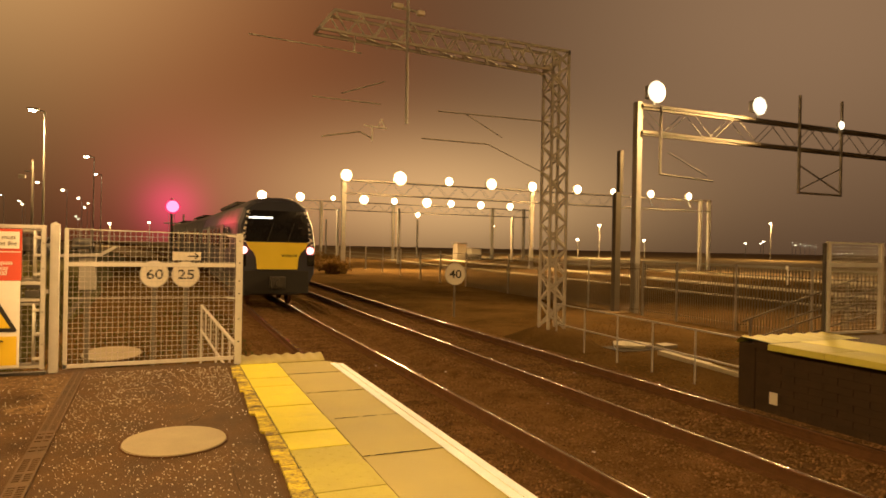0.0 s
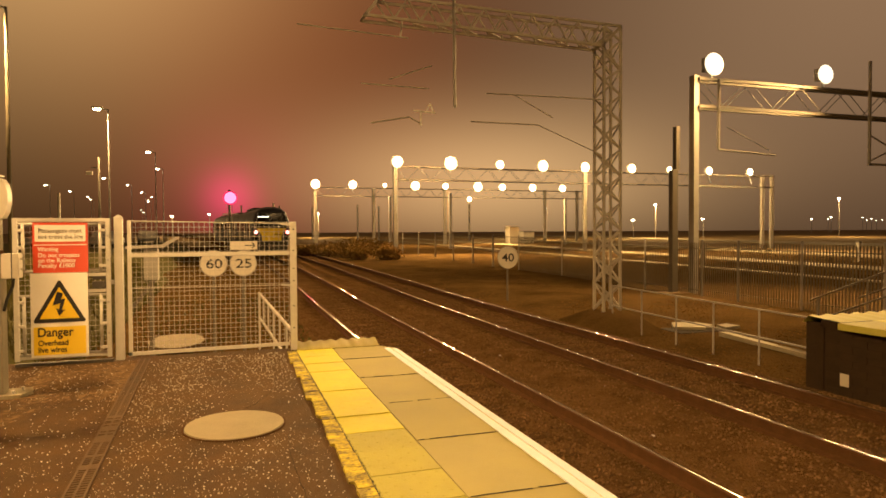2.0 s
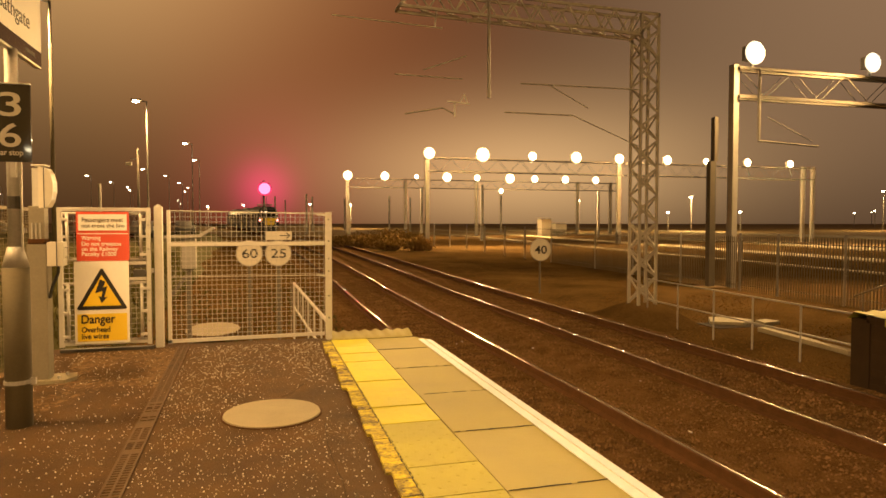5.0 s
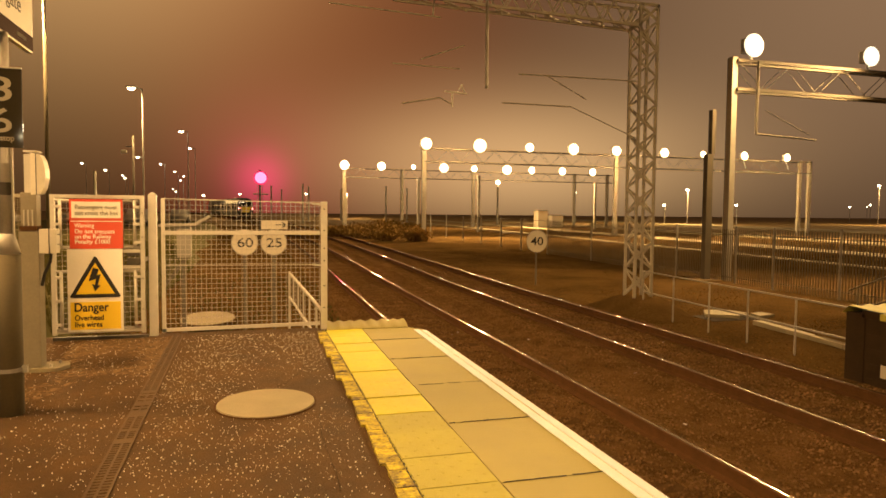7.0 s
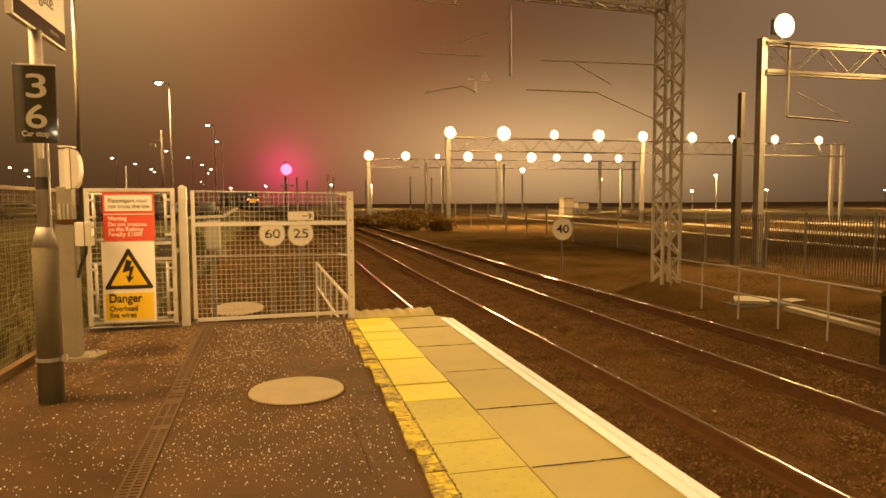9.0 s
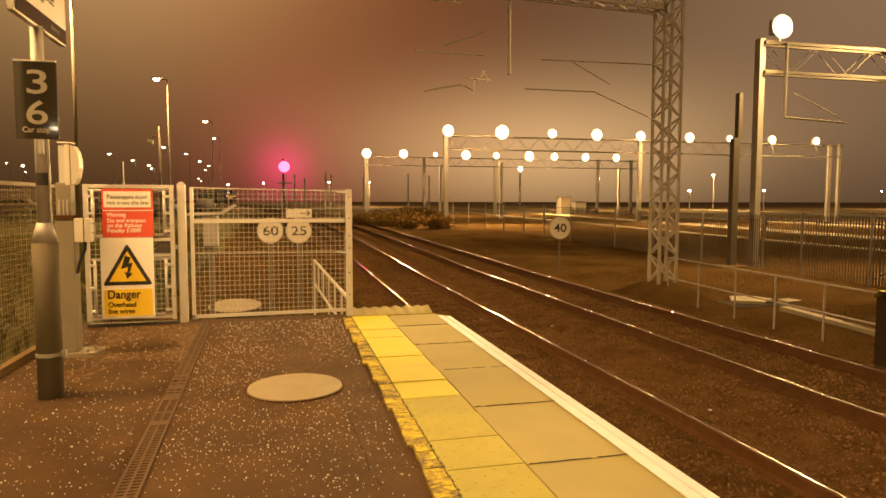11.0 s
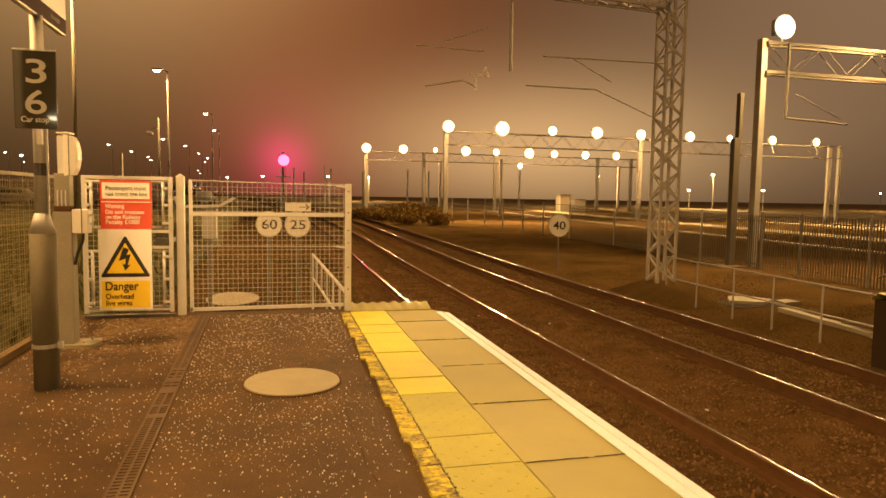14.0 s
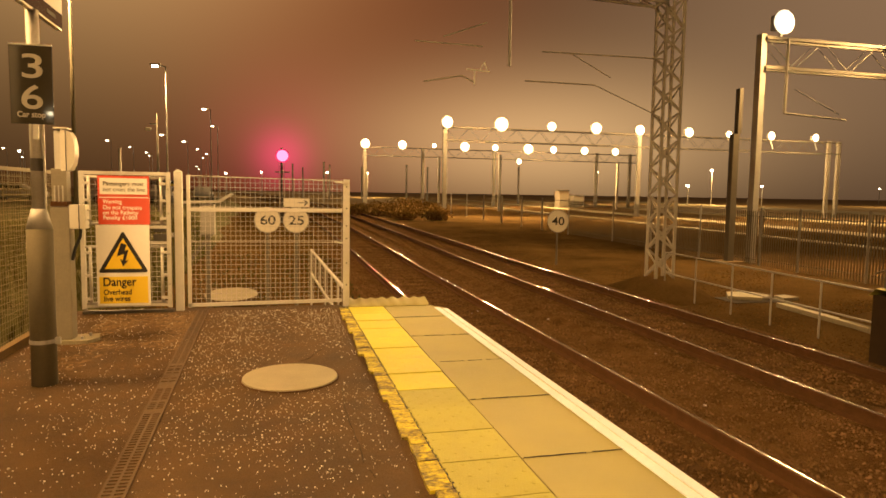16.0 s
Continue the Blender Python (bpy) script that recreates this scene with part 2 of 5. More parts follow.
M_GRASS = surface("grass", (0.045, 0.0444, 0.01168), (0.12, 0.1064, 0.03285), 0.9, 0, 3, 30, 0.6, 0.6, sheen=0.12)
M_RAIL_TOP = surface("polished_rail_head", (0.44, 0.39, 0.32), (0.60, 0.55, 0.48), 0.2, 1.0, 3, 80, 0.0, 0.5)
M_RAIL = surface("rusty_rail", (0.045, 0.0222, 0.01022), (0.11, 0.05365, 0.02336), 0.9, 0.0, 6, 80, 0.3, 0.6, sheen=0.05)
M_TIMBER = surface("stained_sleeper", (0.05, 0.02775, 0.01314), (0.13, 0.07863, 0.03796), 0.9, 0, 5, 60, 0.3, 0.6, sheen=0.0)
# near-black brick: the opposite wall's shade is put into its colour
M_BRICK_DARK = surface("shade_dark_brick", (0.016, 0.01018, 0.00584), (0.04, 0.0259, 0.0146), 0.9, 0, 5, 60, 0.3, 0.6, sheen=0.12)
M_FENCE = surface("dull_fence_wire", (0.16, 0.1341, 0.073), (0.28, 0.2313, 0.1241), 0.7, 0.2, 5, 60, 0.1, 0.6)
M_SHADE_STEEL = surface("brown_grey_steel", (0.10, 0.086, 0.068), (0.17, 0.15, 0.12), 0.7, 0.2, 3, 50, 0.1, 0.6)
M_SLEEPER = surface("concrete_sleeper", (0.1, 0.066, 0.030), (0.22, 0.150, 0.072), 0.9, 0, 5, 60, 0.3, 0.6, sheen=0.1)
M_GALV = surface("galvanised_steel", (0.38, 0.37, 0.34), (0.58, 0.56, 0.52), 0.5, 0.35, 7, 90, 0.06, 0.6)
M_GALV_DULL = surface("weathered_galvanised_steel", (0.24, 0.23, 0.21), (0.42, 0.40, 0.37), 0.6, 0.35, 4, 60, 0.08, 0.6)
M_POST = surface("dull_post_steel", (0.165, 0.145, 0.105), (0.285, 0.255, 0.190), 0.65, 0.25, 4, 60, 0.08, 0.6)
M_MAST = surface("mast_grey_steel", (0.34, 0.32, 0.28), (0.52, 0.49, 0.43), 0.6, 0.3, 3, 60, 0.08, 0.6)
# far ground lightened to imitate haze, painted into its base colour
M_HAZE_GROUND = surface("haze_pale_ground", (0.15, 0.1064, 0.04745), (0.3, 0.2128, 0.1022), 0.95, 0, 0.05, 0.6, 0.3, 0.5, sheen=0.12)
M_DARK_STEEL = surface("dark_painted_steel", (0.030, 0.026, 0.021), (0.065, 0.056, 0.046), 0.6, 0.2, 4, 60, 0.1, 0.6)
M_WHITE_PAINT = surface("white_enamel", (0.70, 0.68, 0.63), (0.84, 0.82, 0.77), 0.4, 0, 3, 70, 0.03, 0.6)
M_RED_SIGN = surface("red_enamel", (0.52, 0.055, 0.025), (0.62, 0.075, 0.035), 0.4, 0, 3, 70, 0.03, 0.6)
M_YEL_SIGN = surface("yellow_enamel", (0.74, 0.52, 0.02), (0.84, 0.60, 0.03), 0.4, 0, 3, 70, 0.03, 0.6)
M_BLACK = surface("black_lettering", (0.012, 0.010, 0.010), (0.022, 0.020, 0.018), 0.5, 0, 3, 70, 0.02, 0.6)
M_POLE = surface("dull_pole_steel", (0.066, 0.054, 0.029), (0.112, 0.091, 0.050), 0.8, 0.1, 5, 60, 0.05, 0.5)
M_SIGN_DARK = surface("dark_grey_sign_face", (0.036, 0.032, 0.022), (0.052, 0.046, 0.032), 0.05, 0, 3, 70, 0.0, 0.6)
coat = M_SIGN_DARK.node_tree.nodes["Principled BSDF"].inputs
coat["Coat Weight"].default_value, coat["Coat Roughness"].default_value = 1.0, 0.015
M_CREAM = surface("off_white_plastic", (0.52, 0.49, 0.42), (0.66, 0.62, 0.54), 0.5, 0, 5, 70, 0.04, 0.6)
M_RUBBER = surface("black_rubber", (0.010, 0.010, 0.010), (0.025, 0.023, 0.02), 0.8, 0, 5, 70, 0.1, 0.6)
M_COVER = surface("chamber_cover_concrete", (0.18, 0.155, 0.100), (0.33, 0.285, 0.185), 0.75, 0, 4, 110, 0.3, 0.5)
M_WALKWAY = surface("walkway_concrete", (0.20, 0.170, 0.100), (0.33, 0.285, 0.170), 0.85, 0, 2, 40, 0.2, 0.5)
M_FOLIAGE = surface("dry_brown_foliage", (0.12, 0.076, 0.026), (0.30, 0.195, 0.072), 0.9, 0, 3, 30, 0.1, 0.6, sheen=0.0, each=0.4)
M_TRAIN_YELLOW = surface("train_yellow_end", (0.74, 0.57, 0.02), (0.84, 0.66, 0.04), 0.4, 0, 2, 60, 0.02, 0.6)
M_TRAIN_BLUE = surface("train_dark_blue", (0.010, 0.012, 0.026), (0.017, 0.020, 0.042), 0.5, 0, 2, 60, 0.02, 0.6)
M_NUMERAL = surface("dim_cream_lettering", (0.36, 0.33, 0.26), (0.44, 0.41, 0.33), 0.5, 0, 5, 70, 0.02, 0.6)
M_TRAIN_WHITE = surface("train_grey_livery", (0.11, 0.10, 0.10), (0.17, 0.16, 0.155), 0.4, 0, 2, 60, 0.02, 0.6)
M_GLASS_DARK = surface("tinted_window_glass", (0.010, 0.010, 0.012), (0.016, 0.016, 0.018), 0.08, 0, 2, 60, 0.0, 0.6)
M_GLOW_LAMP = halo_glow("floodlight_glow", (1.0, 0.86, 0.55), (1.0, 0.64, 0.24), 40.0, 1.1)
M_GLOW_NEAR = halo_glow("near_floodlight_glow", (1.0, 0.92, 0.74), (1.0, 0.84, 0.55), 4.0, 1.7)
M_GLOW_STREET = glow("street_lamp_glow", (1.0, 0.82, 0.5), 25.0)
M_GLOW_SMALL = glow("far_lamp_glow", (1.0, 0.82, 0.55), 14.0)
M_GLOW_RED = glow("signal_red_glow", (1.0, 0.022, 0.115), 1.5)
M_GLOW_RED_CORE = glow("signal_red_core_glow", (1.0, 0.24, 0.42), 2.2)
M_GLOW_TAIL = glow("tail_lamp_glow", (1.0, 0.22, 0.20), 9.0)
M_GLOW_DEST = glow("destination_display_glow", (1.0, 0.92, 0.75), 3.5)
M_CAR = surface("car_paint_silver", (0.30, 0.30, 0.30), (0.42, 0.42, 0.42), 0.3, 0.5, 3, 60, 0.02, 0.6)


# ---------------------------------------------------------------- shapes
def box(bm, x0, x1, y0, y1, z0, z1, bevel=0.0):
    g = bmesh.ops.create_cube(bm, size=1.0, matrix=Matrix.LocRotScale(((x0 + x1) / 2, (y0 + y1) / 2, (z0 + z1) / 2), None, (abs(x1 - x0), abs(y1 - y0), abs(z1 - z0))))
    if bevel:
        edges = list({e for v in g["verts"] for e in v.link_edges})
        bmesh.ops.bevel(bm, geom=edges, offset=bevel, segments=2, affect="EDGES", profile=0.7)
    return bm


def tube(bm, a, b, r, n=8, r2=None):
    a, b = Vector(a), Vector(b)
    m = Matrix.Translation((a + b) / 2) @ (b - a).to_track_quat("Z", "Y").to_matrix().to_4x4()
    bmesh.ops.create_cone(bm, cap_ends=True, segments=n, radius1=r, radius2=r if r2 is None else r2, depth=(b - a).length, matrix=m)
    return bm


def bar(bm, a, b, w, d=None, up=(0, 0, 1)):
    """A flat or square bar from a to b, w wide, d deep."""
    a, b = Vector(a), Vector(b)
    d = w if d is None else d
    z = (b - a).normalized()
    x = z.cross(Vector(up))
    if x.length < 1e-3:
        x = z.cross(Vector((0, 1, 0)))
    x.normalize()
    y = z.cross(x)
    m = Matrix((x * w, y * d, z * (b - a).length)).transposed().to_4x4()
    m.translation = (a + b) / 2
    bmesh.ops.create_cube(bm, size=1.0, matrix=m)
    return bm


def prism(bm, pts, axis, lo, hi):
    """A polygon of (u, v) pushed along an axis: 'x' uses (y, z), 'y' uses (x, z), 'z' uses (x, y)."""
    def at(u, v, w):
        return {"x": (w, u, v), "y": (u, w, v), "z": (u, v, w)}[axis]
    a = [bm.verts.new(at(u, v, lo)) for u, v in pts]
    b = [bm.verts.new(at(u, v, hi)) for u, v in pts]
    bm.faces.new(a)
    bm.faces.new(b[::-1])
    for i in range(len(pts)):
        bm.faces.new((a[i], b[i], b[(i + 1) % len(pts)], a[(i + 1) % len(pts)]))
    bmesh.ops.recalc_face_normals(bm, faces=bm.faces)
    return bm


def part(name, bm, material, parent=None, label="", smooth=False):
    me = bpy.data.meshes.new(name)
    bm.to_mesh(me)
    bm.free()
    if smooth:
        me.shade_smooth()
    me.materials.append(material)
    ob = new(name, me)
    ob.parent = parent
    if label:
        ob["label"] = label
    return ob


def pieces(name, bars, material, parent, w, d=None, up=(0, 0, 1)):
    """Each bar (a, b) as a part of its own."""
    for a, b in bars:
        part(name, bar(B(), a, b, w, d, up), material, parent)


def thing(name, label, category, group="", at=(0, 0, 0), turn=0):
    ob = new(name)
    ob.empty_display_size = 0.2
    ob.matrix_world = pose(*at, 0, 0, turn)
    return tagged(ob, label, category, group)


def setting(name, bm, material, label="", category="", kind="structure"):
    return tagged(part(name, bm, material), label, category, "", kind)


def lettering(name, text, size, material, parent, m, width=None, depth=0.002, bold=0.0, align="LEFT"):
    cu = bpy.data.curves.new(name, "FONT")
    cu.body, cu.size, cu.extrude, cu.offset, cu.align_x = text, size, depth, bold, align
    tmp = new(name + "_curve", cu)
    bpy.context.view_layer.update()
    me = bpy.data.meshes.new_from_object(tmp.evaluated_get(bpy.context.evaluated_depsgraph_get()))
    bpy.data.objects.remove(tmp)
    if width:
        xs = [v.co.x for v in me.vertices]
        k = width / (max(xs) - min(xs))
        for v in me.vertices:
            v.co.x *= k
    me.materials.clear()
    me.materials.append(material)
    ob = new(name, me)
    ob.parent = parent
    ob.matrix_basis = m
    return ob


B = bmesh.new
FACE = (90, 0, 0)  # turns lettering to stand and face the platform


# ---------------------------------------------------------------- lie of the land
RADIUS = 850.0


def rise(y):
    return 0.0095 * max(0.0, min(y, 260.0) - 21.0)


def bend(y):
    return 0.0045 * min(20.0, max(0.0, y - 5.0)) - max(0.0, y - 25.0) ** 2 / (2 * RADIUS)


def ground_z(x, y):
    low = -1.14 + rise(y)
    edge = -2.25 if y < 8.2 else -2.6 + bend(y)
    high = -0.06 + 0.4 * rise(y)
    k = min(1.0, max(0.0, (edge - x) / 0.9))
    k = k * k * (3 - 2 * k)
    g = low + (high - low) * k
    if x > 8.6:
        k2 = min(1.0, (x - 8.6) / 1.0)
        g += 0.08 * k2
    return g


def build_ground():
    xs = [-900, -400, -200, -120, -70, -45, -30, -20, -14, -10, -7, -5, -4, -3.5, -3.2, -2.9, -2.6, -2.45, -2.3, -2.1, -1.8, -1.5, -1, 0, 1, 2, 3, 4, 5, 6, 7, 8, 8.6, 9, 9.6, 10.5, 12, 14, 16, 18, 21, 25, 30, 36, 44, 55, 70, 95, 140, 220, 400, 900]
    ys = [-400, -150, -70, -40, -25, -15, -8, -3, 0, 3, 5, 7, 8.0, 8.3, 9, 10, 11.5, 13, 15, 17.5, 20, 23, 26, 30, 35, 40, 46, 53, 60, 70, 80, 92, 105, 120, 138, 160, 190, 230, 280, 360, 500, 800, 1600]
    verts, faces = [], []
    for y in ys:
        for x in xs:
            verts.append((x, y, ground_z(x, y) + (0.05 * noise.noise((x * 0.6, y * 0.6, 3.1)) if x > 10 or x < -3.2 else 0)))
    n = len(xs)
    for j in range(len(ys) - 1):
        for i in range(n - 1):
            faces.append((j * n + i, j * n + i + 1, (j + 1) * n + i + 1, (j + 1) * n + i))
    me = bpy.data.meshes.new("ground")
    me.from_pydata(verts, [], faces)
    me.materials.append(M_EARTH)
    me.materials.append(M_GRASS)
    me.materials.append(M_HAZE_GROUND)
    # distant and outlying ground takes the tone lightened for haze
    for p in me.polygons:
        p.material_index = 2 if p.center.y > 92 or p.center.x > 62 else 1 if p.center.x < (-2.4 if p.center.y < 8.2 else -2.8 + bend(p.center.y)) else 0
    me.shade_smooth()
    return tagged(new("ground", me), "dark earth and rough grass beside the railway", "ground", "", "structure")


build_ground()


# ---------------------------------------------------------------- tracks
def build_track(name, centre, gauge, top, label):
    """Ballast bed, two rails and sleepers following the bend and the rise."""
    ys = [-60, -30, -12] + [float(v) for v in range(-4, 60, 2)] + [float(v) for v in range(60, 330, 6)] + [float(v) for v in range(330, 560, 10)]
    track = thing(name, label, "railway track", "railway tracks")

    def sweep(profile, offset, z0):
        bm = B()
        rows = []
        for y in ys:
            rows.append([bm.verts.new((centre + offset + bend(y) + u, y, z0 + rise(y) + v)) for u, v in profile])
        for a, b in zip(rows, rows[1:]):
            for i in range(len(profile)):
                j = (i + 1) % len(profile)
                bm.faces.new((a[i], a[j], b[j], b[i]))
        bmesh.ops.recalc_face_normals(bm, faces=bm.faces)
        return bm
    web = [(-0.07, -0.16), (-0.07, -0.145), (-0.012, -0.125), (-0.012, -0.045), (-0.036, -0.035), (-0.036, -0.004), (0.036, -0.004), (0.036, -0.035), (0.012, -0.045), (0.012, -0.125), (0.07, -0.145), (0.07, -0.16)]
    head = [(-0.014, -0.004), (-0.008, 0.0), (0.008, 0.0), (0.014, -0.004)]
    for side in (-1, 1):
        rail = part("rail", sweep(web, side * gauge / 2, top), M_RAIL, track, "rusty steel rail with a polished head")
        part("rail_head", sweep(head, side * gauge / 2, top), M_RAIL_TOP, rail, "polished running surface")
    bed = [(-2.0, -0.35), (-1.55, -0.165), (-0.85, -0.155), (0.0, -0.175), (0.85, -0.155), (1.55, -0.165), (2.0, -0.35)]
    part("ballast_bed", sweep(bed, 0.0, top), M_BALLAST, track, "brown stained ballast")
    sl = B()
    box(sl, -1.25, 1.25, -0.125, 0.125, -0.30, -0.168, 0.0)
    me = bpy.data.meshes.new("sleeper")
    sl.to_mesh(me)
    sl.free()
    me.materials.append(M_TIMBER)
    for k in range(90):
        y = 2.0 + 0.65 * k
        ob = new("sleeper", me)
        ob.parent = track
        ob.matrix_basis = pose(centre + bend(y), y, top + rise(y) + (0.006 if y > 11 else 0.0), 0, 0, math.degrees(math.atan2(max(0, y - 25), RADIUS)))
    return track


NEAR, FAR = 3.49, 6.79
TOP_NEAR, TOP_FAR = -0.945, -0.86
build_track("railway_track", NEAR, 1.51, TOP_NEAR, "railway track with polished rails on brown ballast beside the platform")
build_track("railway_track", FAR, 1.55, TOP_FAR, "second railway track with polished rails on brown ballast")


def build_stones():
    rng = random.Random(4)
    shapes = []
    for _ in range(6):
        bm = B()
        bmesh.ops.create_icosphere(bm, subdivisions=1, radius=1.0)
        for v in bm.verts:
            v.co *= rng.uniform(0.65, 1.15)
            v.co.z *= 0.7
        shapes.append(([v.co.copy() for v in bm.verts], [[v.index for v in f.verts] for f in bm.faces]))
        bm.free()
    verts, faces = [], []
    for _ in range(62000):
        y = 1.5 + 26 * rng.random() ** 1.5
        x = rng.uniform(1.98, 9.4)
        for c, g in ((NEAR, 1.51), (FAR, 1.55)):
            if abs(abs(x - c) - g / 2) < 0.07:
                break
        else:
            top = min(max(TOP_NEAR - 0.16 - 0.35 * max(0, abs(x - NEAR) - 1.5), TOP_FAR - 0.16 - 0.35 * max(0, abs(x - FAR) - 1.5)), -0.98)
            s = rng.uniform(0.008, 0.022)
            q = Euler((rng.uniform(0, 6), rng.uniform(0, 6), rng.uniform(0, 6))).to_matrix() * s
            vs, fs = shapes[rng.randrange(6)]
            o = len(verts)
            place = Vector((x + bend(y), y, top + rise(y) + s * 0.25))
            verts += [q @ v + place for v in vs]
            faces += [[i + o for i in f] for f in fs]
    me = bpy.data.meshes.new("ballast_stones")
    me.from_pydata(verts, [], faces)
    me.materials.append(M_STONE)
    verts, faces = [], []
    for _ in range(20000):
        x, y = 8.4 + 7.6 * rng.random() ** 1.4, 8.0 + 30 * rng.random() ** 1.5
        s = rng.uniform(0.008, 0.020)
        q = Euler((rng.uniform(0, 6), rng.uniform(0, 6), rng.uniform(0, 6))).to_matrix() * s
        vs, fs = shapes[rng.randrange(6)]
        o = len(verts)
        place = Vector((x, y, ground_z(x, y) + s * 0.05))
        verts += [q @ v + place for v in vs]
        faces += [[i + o for i in f] for f in fs]
    for _ in range(11000):
        x, y = rng.uniform(-2.4, 2.1), 8.1 + 18 * rng.random() ** 1.3
        s = rng.uniform(0.010, 0.030)
        q = Euler((rng.uniform(0, 6), rng.uniform(0, 6), rng.uniform(0, 6))).to_matrix() * s
        vs, fs = shapes[rng.randrange(6)]
        o = len(verts)
        place = Vector((x, y, ground_z(x, y) + s * 0.1))
        verts += [q @ v + place for v in vs]
        faces += [[i + o for i in f] for f in fs]
    gravel = bpy.data.meshes.new("gravel")
    gravel.from_pydata(verts, [], faces)
    gravel.materials.append(M_GRAVEL)
    tagged(new("gravel", gravel), "brown gravel on the ground beside both tracks", "gravel", "", "stuff")
    pale = B()
    for _ in range(12):
        x, y = rng.choice((rng.uniform(2.9, 4.1), rng.uniform(4.4, 5.9), rng.uniform(6.1, 7.4))), rng.uniform(3.5, 14.0)
        s = rng.uniform(0.015, 0.032)
        bmesh.ops.create_icosphere(pale, subdivisions=1, radius=s, matrix=Matrix.LocRotScale((x, y, -1.095 if x < 5 else -1.02), Euler((0, 0, rng.uniform(0, 6))), (1.0, 0.7, 0.4)))
    setting("pale_stones", pale, M_CREAM, "a few pale stones lying on the ballast", "stones", "stuff")
    tagged(new("ballast_stones", me), "loose brown ballast stones between the rails", "ballast", "", "stuff")


build_stones()


# ---------------------------------------------------------------- platform
EDGE = 1.95
platform = tagged(part("platform", prism(B(), [(-2.1, -1.4), (1.80, -1.4), (1.80, -0.085), (0.835, -0.085), (0.835, -0.008), (0.70, -0.004), (0.68, 0.0), (-2.1, 0.0)], "y", -30.0, 7.84), M_ASPHALT),
                  "dark asphalt station platform flecked with pale chippings", "platform", "", "structure")


def platform_details():
    # bedding below the paving, dark joints show it
    part("paving_bed", box(B(), 0.842, 1.93, -30, 7.60, -0.2, -0.012), M_RUBBER, platform, "dark bedding under the paving slabs")
    # dark cracks in the asphalt
    rng = random.Random(8)
    for pts in ([(0.545, 7.6), (0.555, 6.9), (0.53, 6.2), (0.46, 5.75), (0.32, 5.38), (0.20, 5.24)], [(0.50, 4.72), (0.475, 4.0), (0.49, 3.3), (0.56, 2.6)]):
        bm = B()
        for a, b in zip(pts, pts[1:]):
            steps = 8
            last = a
            for k in range(1, steps + 1):
                p = (a[0] + (b[0] - a[0]) * k / steps + rng.uniform(-0.008, 0.008), a[1] + (b[1] - a[1]) * k / steps)
                if rng.random() < 0.8:
                    bar(bm, (*last, 0.001), (*p, 0.001), rng.uniform(0.002, 0.005), 0.004)
                last = p
        part("crack", bm, M_BRICK_DARK, platform, "dark crack in the asphalt")
    # slot drain
    drain = part("drain_channel", box(B(), -0.056, 0.056, -2.0, 4.50, -0.03, 0.0045), M_TIMBER, platform, "slotted steel drain channel")
    drain.matrix_basis = pose(-0.601, 3.16, 0, 0, 0, 1.29)
    bm = B()
    for x in (-0.056, -0.006, 0.044):
        box(bm, x, x + 0.012, -2.0, 4.50, 0.0052, 0.010)
    y = -2.0
    while y < 2.2:
        # further on the slots fill up with trodden dirt
        box(bm, -0.050, 0.050, y, y + (0.016 if rng.random() > (y - 0.8) * 0.7 else 0.037), 0.0052, 0.0095)
        y += 0.036
    part("grating", bm, M_GRATE, drain, "drain grating with narrow slots")
    part("dirt_fill", box(B(), -0.052, 0.052, 2.2, 4.50, 0.0046, 0.0090, 0.002), M_ASPHALT_PATCH, drain, "trodden dirt filling the slots")
    # coping slabs
    joints = [3.2 + 0.945 * k for k in range(-16, 4)] + [6.95]
    for y0, y1 in zip(joints, joints[1:]):
        if y1 - y0 < 0.3:
            continue
        bm = box(B(), 1.262, EDGE, 0.004, y1 - y0 - 0.004, -0.075, 0.0, 0.002)
        ob = part("coping_slab", bm, M_CONCRETE, platform)
        ob.location = (0, y0, rng.uniform(-0.003, 0.001))
        ob.rotation_euler = (rng.uniform(-0.0015, 0.0015), rng.uniform(-0.001, 0.001), 0)
    # last slab, cut off askew
    bm = prism(B(), [(1.262, 6.956), (EDGE, 6.956), (EDGE, 7.42), (1.80, 7.62), (1.262, 7.62)], "z", -0.075, 0.0)
    part("coping_slab", bm, M_CONCRETE, platform)
    # worn, uneven mortar in the joints
    bm = B()
    for y in joints + [6.953]:
        if y < 0.5:
            continue
        last = (1.27, y)
        for k in range(1, 19):
            p = (1.27 + 0.0375 * k, y + rng.uniform(-0.004, 0.004))
            if rng.random() < 0.88:
                bar(bm, (*last, 0.0), (*p, 0.0), rng.uniform(0.003, 0.007) * (2.6 if rng.random() < 0.05 else 1.0), 0.003)
            last = p
    tagged(part("worn_joint", bm, M_RUBBER, platform, "dark chipped mortar joints"), kind="stuff")
    # tactile tiles with offset blisters
    bm = box(B(), 0.854, 1.252, 0.0035, 0.3965, -0.05, 0.0, 0.002)
    for i in range(6):
        for j in range(6):
            cx, cy = 0.885 + 0.066 * i, 0.035 + 0.066 * j
            if (i + j) % 2 == 0:
                bmesh.ops.create_cone(bm, cap_ends=True, segments=8, radius1=0.0125, radius2=0.008, depth=0.003, matrix=Matrix.Translation((cx, cy, 0.0005)))
    tile = bpy.data.meshes.new("tactile_tile")
    bm.to_mesh(tile)
    bm.free()
    tile.materials.append(M_TACTILE)
    # the painted tiles' blisters are nearly filled with paint
    bm = box(B(), 0.854, 1.252, 0.0035, 0.3965, -0.05, 0.0, 0.002)
